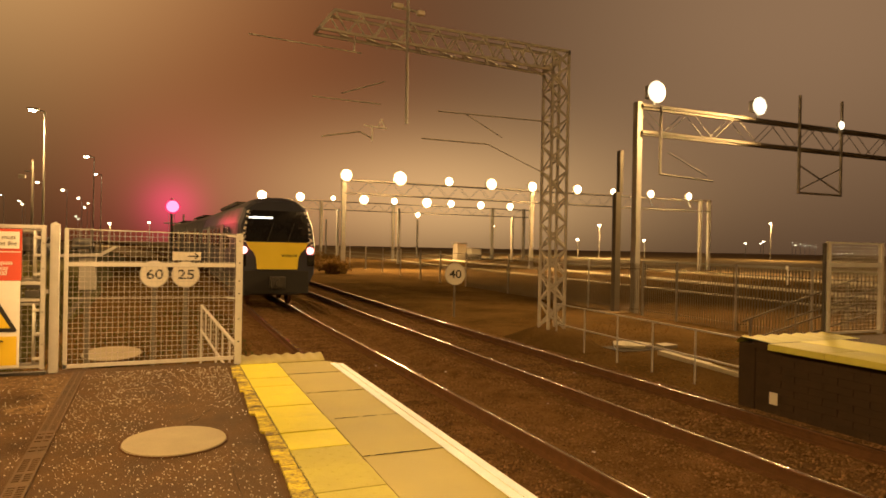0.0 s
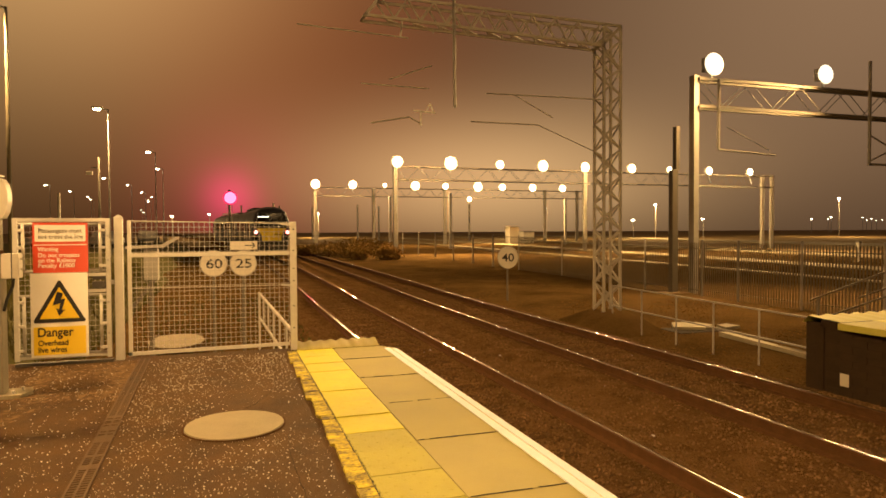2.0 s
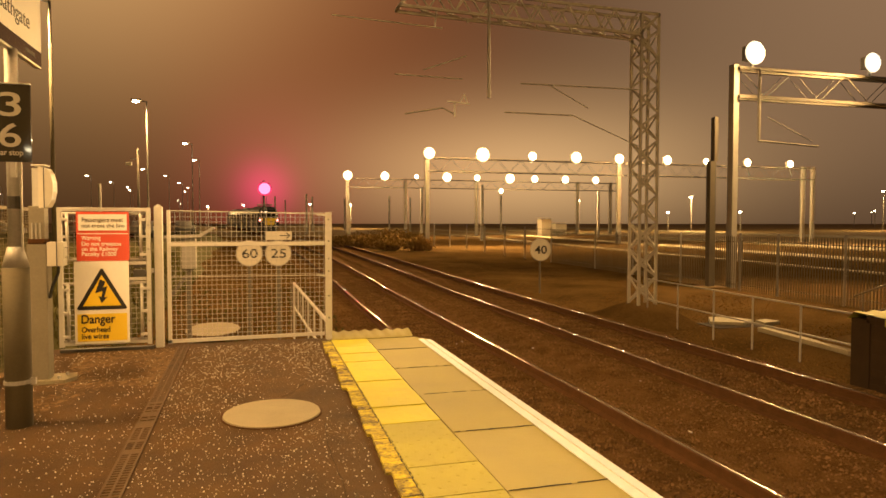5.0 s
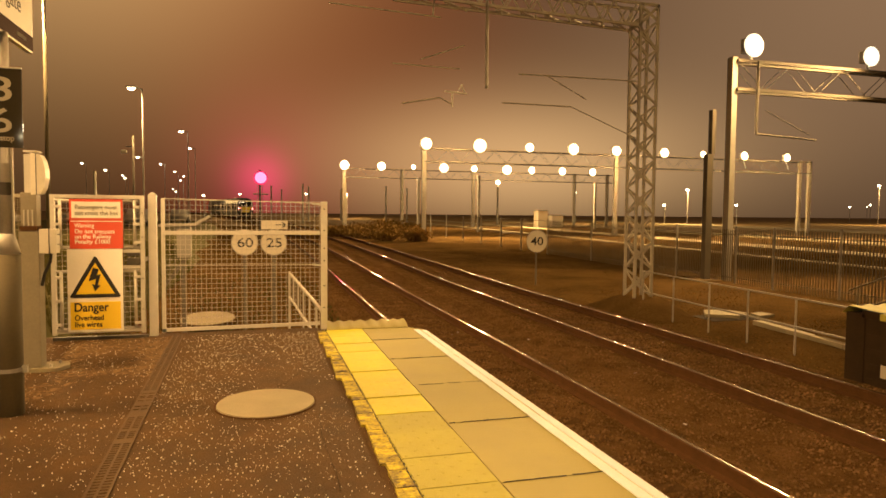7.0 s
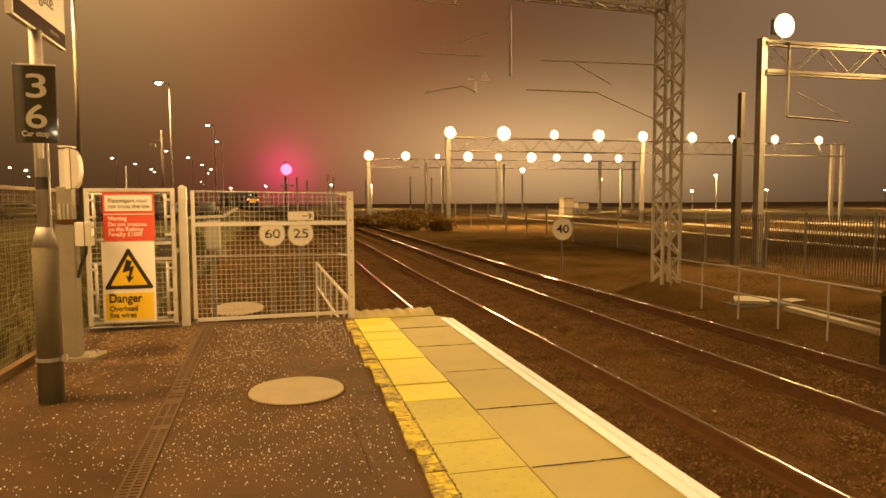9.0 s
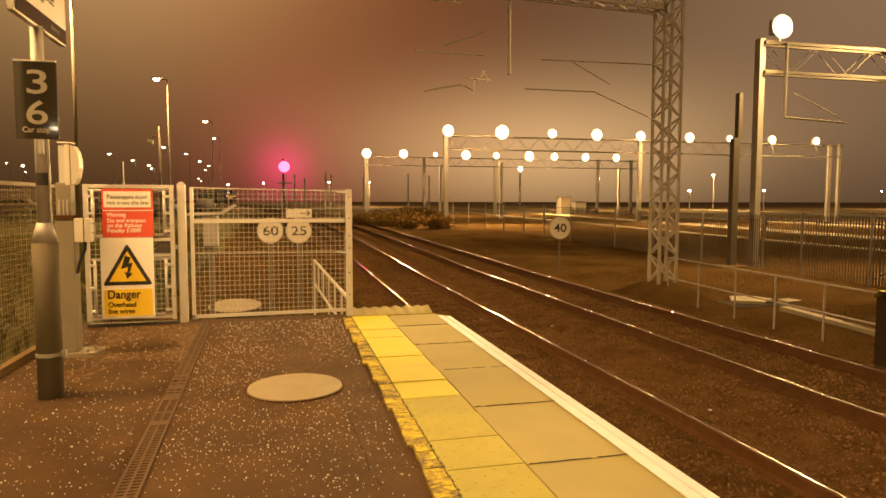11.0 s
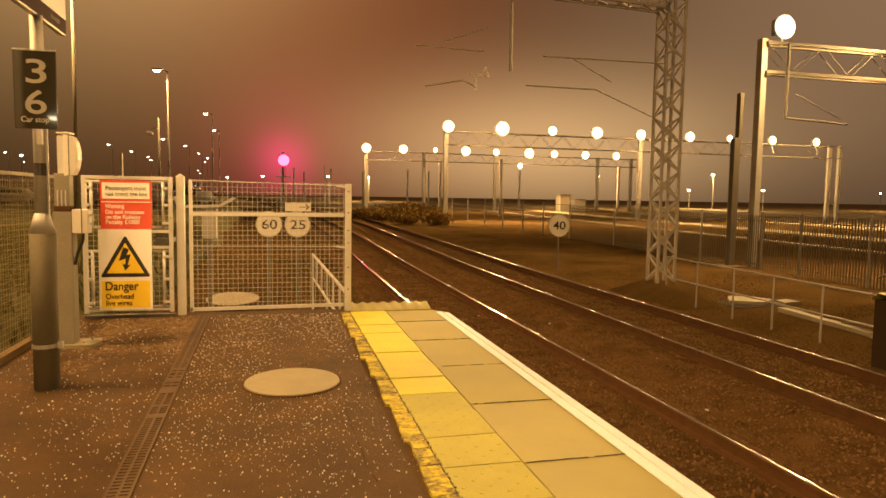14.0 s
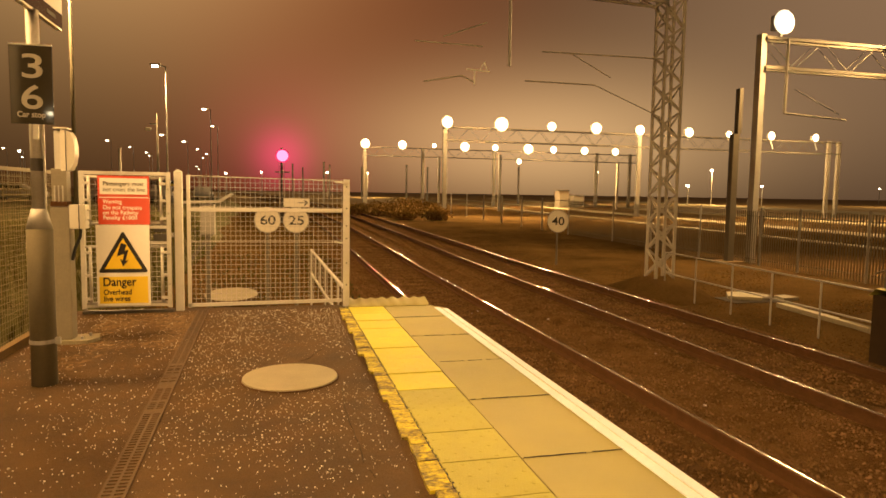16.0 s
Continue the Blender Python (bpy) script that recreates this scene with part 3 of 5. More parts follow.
    for i in range(6):
        for j in range(6):
            if (i + j) % 2 == 0:
                bmesh.ops.create_cone(bm, cap_ends=True, segments=8, radius1=0.016, radius2=0.009, depth=0.002, matrix=Matrix.Translation((0.885 + 0.066 * i, 0.035 + 0.066 * j, 0.0003)))
    painted = bpy.data.meshes.new("tactile_tile")
    bm.to_mesh(painted)
    bm.free()
    painted.materials.append(M_TACTILE_PAINT)
    for k in range(-36, 9):
        y = 4.02 + 0.4 * k
        ob = new("tactile_tile", painted if y > 4.3 else tile)
        ob.parent = platform
        ob.location = (0, y, rng.uniform(-0.002, 0.002))
        ob.rotation_euler = (rng.uniform(-0.003, 0.003), rng.uniform(-0.003, 0.003), 0)
    # broken yellow kerb line beside the tiles, in worn strips
    bricks = []
    for _ in range(8):
        bm = box(B(), -0.095, 0.0, 0.0015, 0.1065, -0.05, 0.0)
        bmesh.ops.subdivide_edges(bm, edges=[e for e in bm.edges if abs(e.verts[0].co.x - e.verts[1].co.x) < 1e-5 and abs(e.verts[0].co.z - e.verts[1].co.z) < 1e-5], cuts=3)
        for p in bm.verts:
            p.co.x += rng.uniform(-0.0018, 0.0018) if p.co.x < -0.05 else rng.uniform(-0.003, 0.001)
            p.co.z += rng.uniform(-0.002, 0.0005) if p.co.z > -0.01 else 0
        me = bpy.data.meshes.new("edge_brick")
        bm.to_mesh(me)
        bm.free()
        me.materials.append(M_YELLOW)
        bricks.append(me)
    course, run_length = 0, 6
    for k in range(140):
        # the outer edge steps back where one run of bricks ends and the next begins
        if course == run_length:
            course, run_length = 0, rng.randrange(5, 9)
        ob = new("edge_brick", bricks[rng.randrange(8)])
        ob.parent = platform
        ob.scale.x = 0.92 + 0.055 * course + rng.uniform(-0.02, 0.02)
        ob.location = (0.836, 7.56 - 0.108 * (k + 1), 0.011 + rng.uniform(-0.002, 0.002))
        ob.rotation_euler = (rng.uniform(-0.01, 0.01), rng.uniform(-0.01, 0.01), rng.uniform(-0.012, 0.012))
        course += 1
    bm = B()
    for j in range(220):
        y = 7.66 - 0.05 * j
        bar(bm, (0.845 + rng.uniform(-0.005, 0.005), y, -0.004), (0.845 + rng.uniform(-0.005, 0.005), y - 0.05, -0.004), rng.uniform(0.006, 0.019), 0.008)
    part("joint_gap", bm, M_RUBBER, platform, "dark open joint beside the tiles")
    bm = B()
    for j in range(130):
        y = 7.6 - 0.05 * j - rng.uniform(0, 0.03)
        bar(bm, (0.849, y, 0.001), (0.848 + rng.uniform(-0.003, 0.003), y - rng.uniform(0.015, 0.05), 0.001), rng.uniform(0.004, 0.009), 0.006)
    tagged(part("mortar_crumb", bm, M_TACTILE, platform, "crumbling pale mortar in the joint"), kind="stuff")
    # white line in two bands
    line = B()
    box(line, 1.815, 1.878, -14, 7.44, -0.002, 0.006)
    box(line, 1.891, EDGE - 0.004, -14, 7.38, -0.002, 0.006)
    part("white_line", line, M_WHITE_LINE, platform, "double white painted platform edge line")
    # scalloped lip beyond the last slabs
    bm = B()
    n = 40
    top, bot, back = [], [], []
    for i in range(n + 1):
        x = 0.86 + (1.80 - 0.86) * i / n
        w = 0.5 + 0.5 * math.sin(i * 1.15)
        y = 7.90 + 0.02 * math.sin(i * 0.9)
        top.append(bm.verts.new((x, y, 0.045 + 0.022 * w)))
        bot.append(bm.verts.new((x, 7.63, 0.004)))
        back.append(bm.verts.new((x, y + 0.03, -0.35)))
    for i in range(n):
        bm.faces.new((bot[i], bot[i + 1], top[i + 1], top[i]))
        bm.faces.new((top[i], top[i + 1], back[i + 1], back[i]))
    part("end_lip", bm, M_CONCRETE, platform, "wavy raised mortar lip at the platform end", True)
    # face of the platform wall in courses
    bm = B()
    for c in range(9):
        z = -0.17 - 0.105 * c
        y = -8.0 + (0.22 if c % 2 else 0)
        while y < 7.6:
            box(bm, 1.80, 1.816, y, y + 0.425, z - 0.094, z)
            y += 0.44
    tagged(part("wall_blocks", bm, M_BRICK, platform, "dark sooty block wall under the platform edge"), kind="stuff")


platform_details()


def build_chippings():
    """Pale stone chips trodden into the asphalt, thicker in drifts."""
    rng = random.Random(31)
    verts, faces = [], []
    while len(faces) < 5 * 5200:
        x, y = rng.uniform(-1.9, 0.70), 1.2 + 6.4 * rng.random() ** 0.8
        drift = noise.noise((x * 0.9 + 4, y * 0.55, 1.7)) + 0.5 * noise.noise((x * 2.3, y * 2.0, 5.0))
        if rng.random() > (0.36 + 0.55 * drift) * (0.6 if x < -0.6 else 1.0) or abs(x + 0.601 + 0.0225 * (y - 3.16)) < 0.066 or (x - 0.165) ** 2 + (y - 4.86) ** 2 < 0.125:
            continue
        r, a = 0.0013 + 0.0046 * rng.random() ** 2.6, rng.uniform(0, 6.28)
        o = len(verts)
        for k in range(4):
            b = a + k * 1.5708
            q = r * rng.uniform(0.6, 1.25)
            verts.append((x + q * math.cos(b), y + q * math.sin(b), 0.0042 + rng.uniform(0, 0.0015)))
        faces.append((o, o + 1, o + 2, o + 3))
        for k in range(4):
            verts.append((verts[o + k][0], verts[o + k][1], -0.001))
        for k in range(4):
            faces.append((o + (k + 1) % 4, o + k, o + 4 + k, o + 4 + (k + 1) % 4))
    me = bpy.data.meshes.new("chippings")
    me.from_pydata(verts, [], faces)
    me.materials.append(M_CHIP)
    ob = new("chippings", me)
    ob.parent = platform
    tagged(ob, "small white chippings in the asphalt", kind="stuff")
    # dried dust lying in flakes where nobody treads, by the gate
    verts, faces = [], []
    while len(faces) < 1500:
        x, y = rng.uniform(-1.6, -0.72), rng.uniform(5.3, 7.55)
        if rng.random() > 0.5 + 1.3 * noise.noise((x * 2.2, y * 1.5, 9.0)) + 0.25 * (y - 6.8):
            continue
        r, a = rng.uniform(0.006, 0.030), rng.uniform(0, 6.28)
        o = len(verts)
        for k in range(6):
            q = r * rng.uniform(0.5, 1.3)
            verts.append((x + q * math.cos(a + k * 1.047), y + q * math.sin(a + k * 1.047), 0.0026 + 0.0004 * rng.random()))
        faces.append(tuple(range(o, o + 6)))
    me = bpy.data.meshes.new("dust_flakes")
    me.from_pydata(verts, [], faces)
    me.materials.append(M_DUST)
    ob = new("dust_flakes", me)
    ob.parent = platform
    tagged(ob, "thin pale dust dried on the asphalt", kind="stuff")


build_chippings()


def inspection_cover(x, y, z, rx, ry, label, group):
    t = thing("chamber_cover", label, "manhole cover", group, (x, y, z))
    bm = B()
    bmesh.ops.create_cone(bm, cap_ends=True, segments=48, radius1=1.0, radius2=0.985, depth=1.0, matrix=Matrix.LocRotScale((0, 0, 0.002), None, (rx, ry, 0.02)))
    part("cover_plate", bm, M_COVER, t)
    bm = B()
    for i in range(48):
        a, b = 2 * math.pi * i / 48, 2 * math.pi * (i + 1) / 48
        bar(bm, (1.02 * rx * math.cos(a), 1.02 * ry * math.sin(a), 0.001), (1.02 * rx * math.cos(b), 1.02 * ry * math.sin(b), 0.001), 0.010, 0.012)
    part("rim", bm, M_RAIL, t, "thin rusty rim round the cover")
    return t


inspection_cover(0.165, 4.86, 0.0, 0.33, 0.345, "round pale concrete-filled manhole cover in the asphalt", "covers")
inspection_cover(-0.9, 14.9, ground_z(-0.9, 14.9) + 0.21, 0.55, 0.95, "pale oval concrete slab on the ground beyond the gate", "covers")


# ---------------------------------------------------------------- platform end gate and fences
def mesh_infill(bm, x0, x1, z0, z1, y, pitch=0.053, r=0.0021):
    n = round((x1 - x0) / pitch)
    for i in range(n + 1):
        x = x0 + (x1 - x0) * i / n
        tube(bm, (x, y, z0), (x, y, z1), r, 4)
    n = round((z1 - z0) / pitch)
    for i in range(n + 1):
        z = z0 + (z1 - z0) * i / n
        tube(bm, (x0, y + 0.006, z), (x1, y + 0.006, z), r, 4)
    return bm


def build_gate():
    g = thing("mesh_gate", "tall white-painted welded mesh gate across the platform end", "gate", "gates and fences", (0, 7.72, 0))
    part("frame", bar(bar(bar(bar(bar(B(), (-0.845, 0, 0.03), (-0.845, 0, 1.455), 0.035), (0.79, 0, 0.07), (-0.86, 0, 0.055), 0.035), (-0.86, 0, 1.455), (0.79, 0, 1.425), 0.009), (-0.86, -0.014, 1.095), (0.79, -0.014, 1.095), 0.04, 0.04), (-0.86, 0, 0.745), (0.79, 0, 0.735), 0.007), M_GALV, g)
    part("mesh_panel", mesh_infill(B(), -0.835, 0.785, 0.07, 1.44, 0.004), M_GALV, g, "pale welded square wire mesh")
    hp = part("hanging_post", box(B(), -0.985, -0.905, -0.04, 0.04, 0, 1.49, 0.006), M_GALV, g, "square steel post")
    prism_cap = B()
    bmesh.ops.create_cone(prism_cap, cap_ends=True, segments=4, radius1=0.06, radius2=0.01, depth=0.03, matrix=pose(-0.945, 0, 1.503, 0, 0, 45))
    part("post_cap", prism_cap, M_GALV, hp)
    sp = part("shutting_post", box(B(), 0.80, 0.872, -0.03, 0.03, 0, 1.445, 0.004), M_GALV, g, "square steel post with bolt heads")
    for z in (0.25, 0.5, 0.78, 0.92, 1.12, 1.36):
        part("bolt_head", tube(B(), (0.836, -0.034, z), (0.836, -0.028, z), 0.009, 8), M_DARK_STEEL, sp)
    for z in (1.42, 0.74):
        part("latch_bracket", bar(B(), (0.70, -0.025, z), (0.83, -0.025, z - 0.015), 0.03, 0.02), M_GALV, g)
    return g


build_gate()


def build_wicket():
    g = thing("wicket_gate", "narrow steel framed mesh gate carrying two warning signs", "gate", "gates and fences", (0, 7.66, 0))
    for x in (-1.865, -1.035):
        part("frame_upright", box(B(), x - 0.021, x + 0.021, -0.021, 0.021, 0.05, 1.48, 0.004), M_GALV, g)
    for z in (0.085, 1.461):
        part("frame_rail", box(B(), -1.843, -1.057, -0.019, 0.019, z - 0.019, z + 0.019, 0.004), M_GALV, g)
    # two lighter panels hung inside the frame, one above the lock and one below
    for z0, z1 in ((0.945, 1.42), (0.11, 0.70)):
        for x in (-1.795, -1.105):
            leaf = part("panel_upright", tube(B(), (x, -0.022, z0), (x, -0.022, z1), 0.016, 10), M_GALV, g, "round upright of the inner panel", True)
            side = -1 if x < -1.5 else 1
            for z in (z0 + 0.05, (z0 + z1) / 2, z1 - 0.06):
                clip = box(B(), x - 0.012 if side > 0 else x - 0.05, x + 0.05 if side > 0 else x + 0.012, -0.045, -0.012, z - 0.014, z + 0.014, 0.004)
                part("clip", clip, M_GALV, leaf, "bolted clip")
        for z in (z0, z1):
            part("panel_rail", tube(B(), (-1.84, -0.015, z), (-1.06, -0.015, z), 0.015, 10), M_GALV, g, "", True)
    for z in (0.74, 0.905):
        part("lock_rail", box(B(), -1.25, -1.057, -0.025, 0.012, z - 0.016, z + 0.016, 0.003), M_GALV, g)
    part("mesh_panel", mesh_infill(B(), -1.84, -1.06, 0.11, 1.45, 0.004), M_GALV, g, "welded square wire mesh")
    part("lock_box", box(B(), -1.185, -1.06, -0.035, 0.03, 0.765, 0.835, 0.005), M_DARK_STEEL, g, "dark lock case")
    part("lock_plate", box(B(), -1.185, -1.06, -0.018, 0.0, 0.852, 0.885, 0.003), M_DARK_STEEL, g, "dark slot plate")
    for z in (0.3, 0.62, 1.05, 1.30):
        part("hinge_bolt", tube(B(), (-1.035, -0.032, z), (-1.035, -0.020, z), 0.012), M_GALV_DULL, g)
    part("hinge", box(B(), -1.012, -0.988, -0.03, 0.03, 0.80, 0.845, 0.004), M_GALV_DULL, g)
    part("ground_stop", bar(B(), (-1.88, 0, 0.015), (-1.0, 0, 0.015), 0.07, 0.03), M_DARK_STEEL, g)
    return g


build_wicket()


def build_trespass_sign():
    s = thing("trespass_sign", "red and white warning sign fixed to the mesh gate", "sign", "warning signs", (-1.455, 7.60, 0))
    part("red_plate", box(B(), -0.245, 0.245, -0.004, 0.004, 0.935, 1.435, 0.002), M_RED_SIGN, s)
    part("white_panel", box(B(), -0.225, 0.225, -0.0075, -0.0045, 1.245, 1.41), M_WHITE_PAINT, s)
    part("divider", box(B(), -0.235, 0.235, -0.007, -0.0045, 1.208, 1.216), M_WHITE_PAINT, s)
    y = -0.0095
    for i, row in enumerate(("Passengers must", "not cross the line")):
        lettering("lettering", row, 0.062, M_POLE, s, pose(-0.195, y, 1.335 - 0.06 * i, *FACE), (0.385, 0.395)[i], 0.001, 0.0)
    for i, (row, w) in enumerate((("Warning", 0.18), ("Do not trespass", 0.365), ("on the Railway", 0.335), ("Penalty £1000", 0.32))):
        lettering("lettering", row, 0.06, M_WHITE_PAINT, s, pose(-0.20, y + 0.003, 1.150 - 0.052 * i - (0.008 if i else 0), *FACE), w, 0.001, 0.0005)
    return s


def build_danger_sign():
    s = thing("danger_sign", "white and yellow electrical danger sign fixed to the mesh gate", "sign", "warning signs", (-1.47, 7.585, 0))
    part("white_plate", box(B(), -0.255, 0.255, -0.004, 0.004, 0.09, 0.93, 0.002), M_WHITE_PAINT, s)
    tri = part("triangle_border", prism(B(), [(-0.232, 0.455), (-0.222, 0.437), (0.222, 0.437), (0.232, 0.455), (0.010, 0.855), (-0.010, 0.855)], "y", -0.0065, -0.0042), M_BLACK, s, "black triangle border")
    part("triangle_field", prism(B(), [(-0.178, 0.475), (0.178, 0.475), (0.0, 0.792)], "y", -0.0085, -0.0067), M_YEL_SIGN, tri, "yellow triangle")
    bm = prism(B(), [(-0.02, 0.745), (0.035, 0.725), (0.012, 0.665), (0.052, 0.675), (0.020, 0.560), (0.050, 0.565), (-0.005, 0.500), (-0.030, 0.578), (-0.004, 0.566), (0.006, 0.628), (-0.062, 0.606)], "y", -0.0105, -0.0087)
    part("lightning_arrow", bm, M_BLACK, tri, "black lightning arrow")
    part("yellow_panel", box(B(), -0.232, 0.232, -0.0075, -0.0045, 0.115, 0.395), M_YEL_SIGN, s)
    lettering("lettering", "Danger", 0.125, M_BLACK, s, pose(-0.20, -0.0092, 0.300, *FACE), 0.315, 0.001, 0.0022)
    lettering("lettering", "Overhead", 0.078, M_BLACK, s, pose(-0.195, -0.0092, 0.208, *FACE), 0.265, 0.001, 0.0012)
    lettering("lettering", "live wires", 0.078, M_BLACK, s, pose(-0.195, -0.0092, 0.140, *FACE), 0.250, 0.001, 0.0012)
    return s


build_trespass_sign()
build_danger_sign()


def build_side_fence():
    f = thing("mesh_fence", "green-grey wire mesh fence along the back of the platform", "fence", "gates and fences")
    x = -2.0
    for y in (7.45, 5.0, 2.5, 0.0, -2.5, -5.0):
        part("post", box(B(), x - 0.03, x + 0.03, y - 0.03, y + 0.03, -0.02, 1.48, 0.005), M_FENCE, f)
    bm = B()
    y = -5.0
    while y < 7.45:
        tube(bm, (x, y, 0.04), (x, y, 1.44), 0.0022, 4)
        y += 0.05
    for i in range(29):
        tube(bm, (x + 0.005, -5.0, 0.04 + 0.05 * i), (x + 0.005, 7.45, 0.04 + 0.05 * i), 0.0022, 4)
    part("mesh_panel", bm, M_FENCE, f, "square wire mesh")
    part("top_rail", bar(B(), (x, -5, 1.44), (x, 7.45, 1.45), 0.03), M_FENCE, f)
    part("edging_board", box(B(), -2.02, -1.95, -6, 7.5, -0.02, 0.06, 0.008), M_SLEEPER, f, "pale concrete edging board at the foot")
    # return beyond the corner
    bm = mesh_infill(B(), -3.9, -2.02, 0.04, 1.42, 7.5, 0.05, 0.0022)
    part("return_panel", bm, M_FENCE, f, "square wire mesh")
    return f


build_side_fence()


def build_ramp_rail():
    r = thing("ramp_railing", "pale steel railing with upright bars beyond the gate", "railing", "", (0, 0, 0))
    a, b = Vector((0.865, 7.95, 0.14)), Vector((0.65, 12.0, 0.27))
    drop = Vector((0, 0, -0.42))
    part("top_rail", tube(B(), a, b, 0.022), M_GALV, r)
    part("lower_rail", tube(B(), a + drop, b + drop, 0.018), M_GALV, r)
    n = 6
    for i in range(n + 1):
        p = a.lerp(b, i / n)
        foot = Vector((p.x, p.y, ground_z(p.x, p.y) - 0.03)) if i in (0, 3, n) else p + drop
        part("upright", tube(B(), p, foot, 0.02 if i in (0, n) else 0.014, 6), M_GALV, r)
    return r


build_ramp_rail()


path = B()
row = None
for i in range(13):
    k = i / 12
    x, y = -4.2 - 6.0 * k, 11.0 + 22.0 * k
    new_row = [path.verts.new((x - 0.45, y, ground_z(x, y) + 0.02)), path.verts.new((x + 0.45, y + 0.1, ground_z(x, y) + 0.02))]
    if row:
        path.faces.new((row[0], row[1], new_row[1], new_row[0]))
    row = new_row
bmesh.ops.solidify(path, geom=list(path.faces), thickness=0.08)
setting("path", path, M_COVER, "pale worn footpath across the grass bank", "path")


# ---------------------------------------------------------------- posts on the platform
def build_car_stop():
    s = thing("car_stop_post", "galvanised post with a dark car stop sign and a name board", "sign post", "", (-1.425, 5.02, -0.01))
    sleeve = part("sleeve", tube(B(), (0, 0, 0), (0, 0, 1.045), 0.078, 24), M_POLE, s, "wide steel sleeve", True)
    bm = B()
    bmesh.ops.create_cone(bm, cap_ends=True, segments=24, radius1=0.078, radius2=0.045, depth=0.13, matrix=Matrix.Translation((0, 0, 1.11)))
    part("cone", bm, M_GALV_DULL, sleeve, "pale conical collar", True)
    bm = tube(B(), (0, 0, 0.29), (0, 0, 0.315), 0.083, 20)
    box(bm, 0.06, 0.105, -0.025, 0.01, 0.28, 0.325, 0.004)
    part("clamp_band", bm, M_GALV_DULL, sleeve, "clamp with a bolt")
    part("pole", tube(B(), (0, 0, 1.05), (0, 0, 2.44), 0.038, 16), M_GALV_DULL, s, "", True)
    part("dark_band", tube(B(), (0, 0, 1.42), (0, 0, 1.50), 0.0395, 16), M_DARK_STEEL, s)
    part("conduit", tube(B(), (0.045, -0.01, 1.05), (0.045, -0.01, 1.72), 0.007, 6), M_GALV, s)
    part("bracket", box(B(), 0.0, 0.03, -0.055, -0.02, 1.62, 1.72), M_GALV, s)
    sign = part("sign_panel", box(B(), -0.12, 0.125, -0.062, -0.05, 1.715, 2.205, 0.004), M_SIGN_DARK, s, "dark grey sign panel")
    part("sign_edge", box(B(), -0.12, 0.125, -0.066, -0.05, 2.206, 2.214), M_GALV, s)
    y = -0.064
    lettering("numeral", "3", 0.212, M_NUMERAL, sign, pose(-0.066, y, 2.005, *FACE), 0.118, 0.001, 0.0015)
    lettering("numeral", "6", 0.212, M_NUMERAL, sign, pose(-0.066, y, 1.812, *FACE), 0.122, 0.001, 0.0015)
    lettering("lettering", "Car stop", 0.050, M_NUMERAL, sign, pose(-0.083, y, 1.758, *FACE), 0.160, 0.001, 0.0012)
    # name board, faces the track
    board = part("name_board", box(B(), -0.02, 0.02, -0.42, 0.54, 2.43, 3.05, 0.006), M_GALV, s, "white station name board with a dark lower band")
    part("board_face", box(B(), 0.021, 0.026, -0.40, 0.525, 2.54, 3.03), M_WHITE_PAINT, board, "white enamel face")
    part("board_band", box(B(), 0.021, 0.026, -0.40, 0.525, 2.44, 2.538), M_SIGN_DARK, board, "dark band")
    lettering("lettering", "Bathgate", 0.145, M_BLACK, board, pose(0.0275, -0.29, 2.640, 90, 0, 90), 0.56, 0.001, 0.0)
    part("small_mark", box(B(), 0.0262, 0.0275, 0.20, 0.38, 2.478, 2.503), M_POLE, board, "small pale mark")
    return s


build_car_stop()


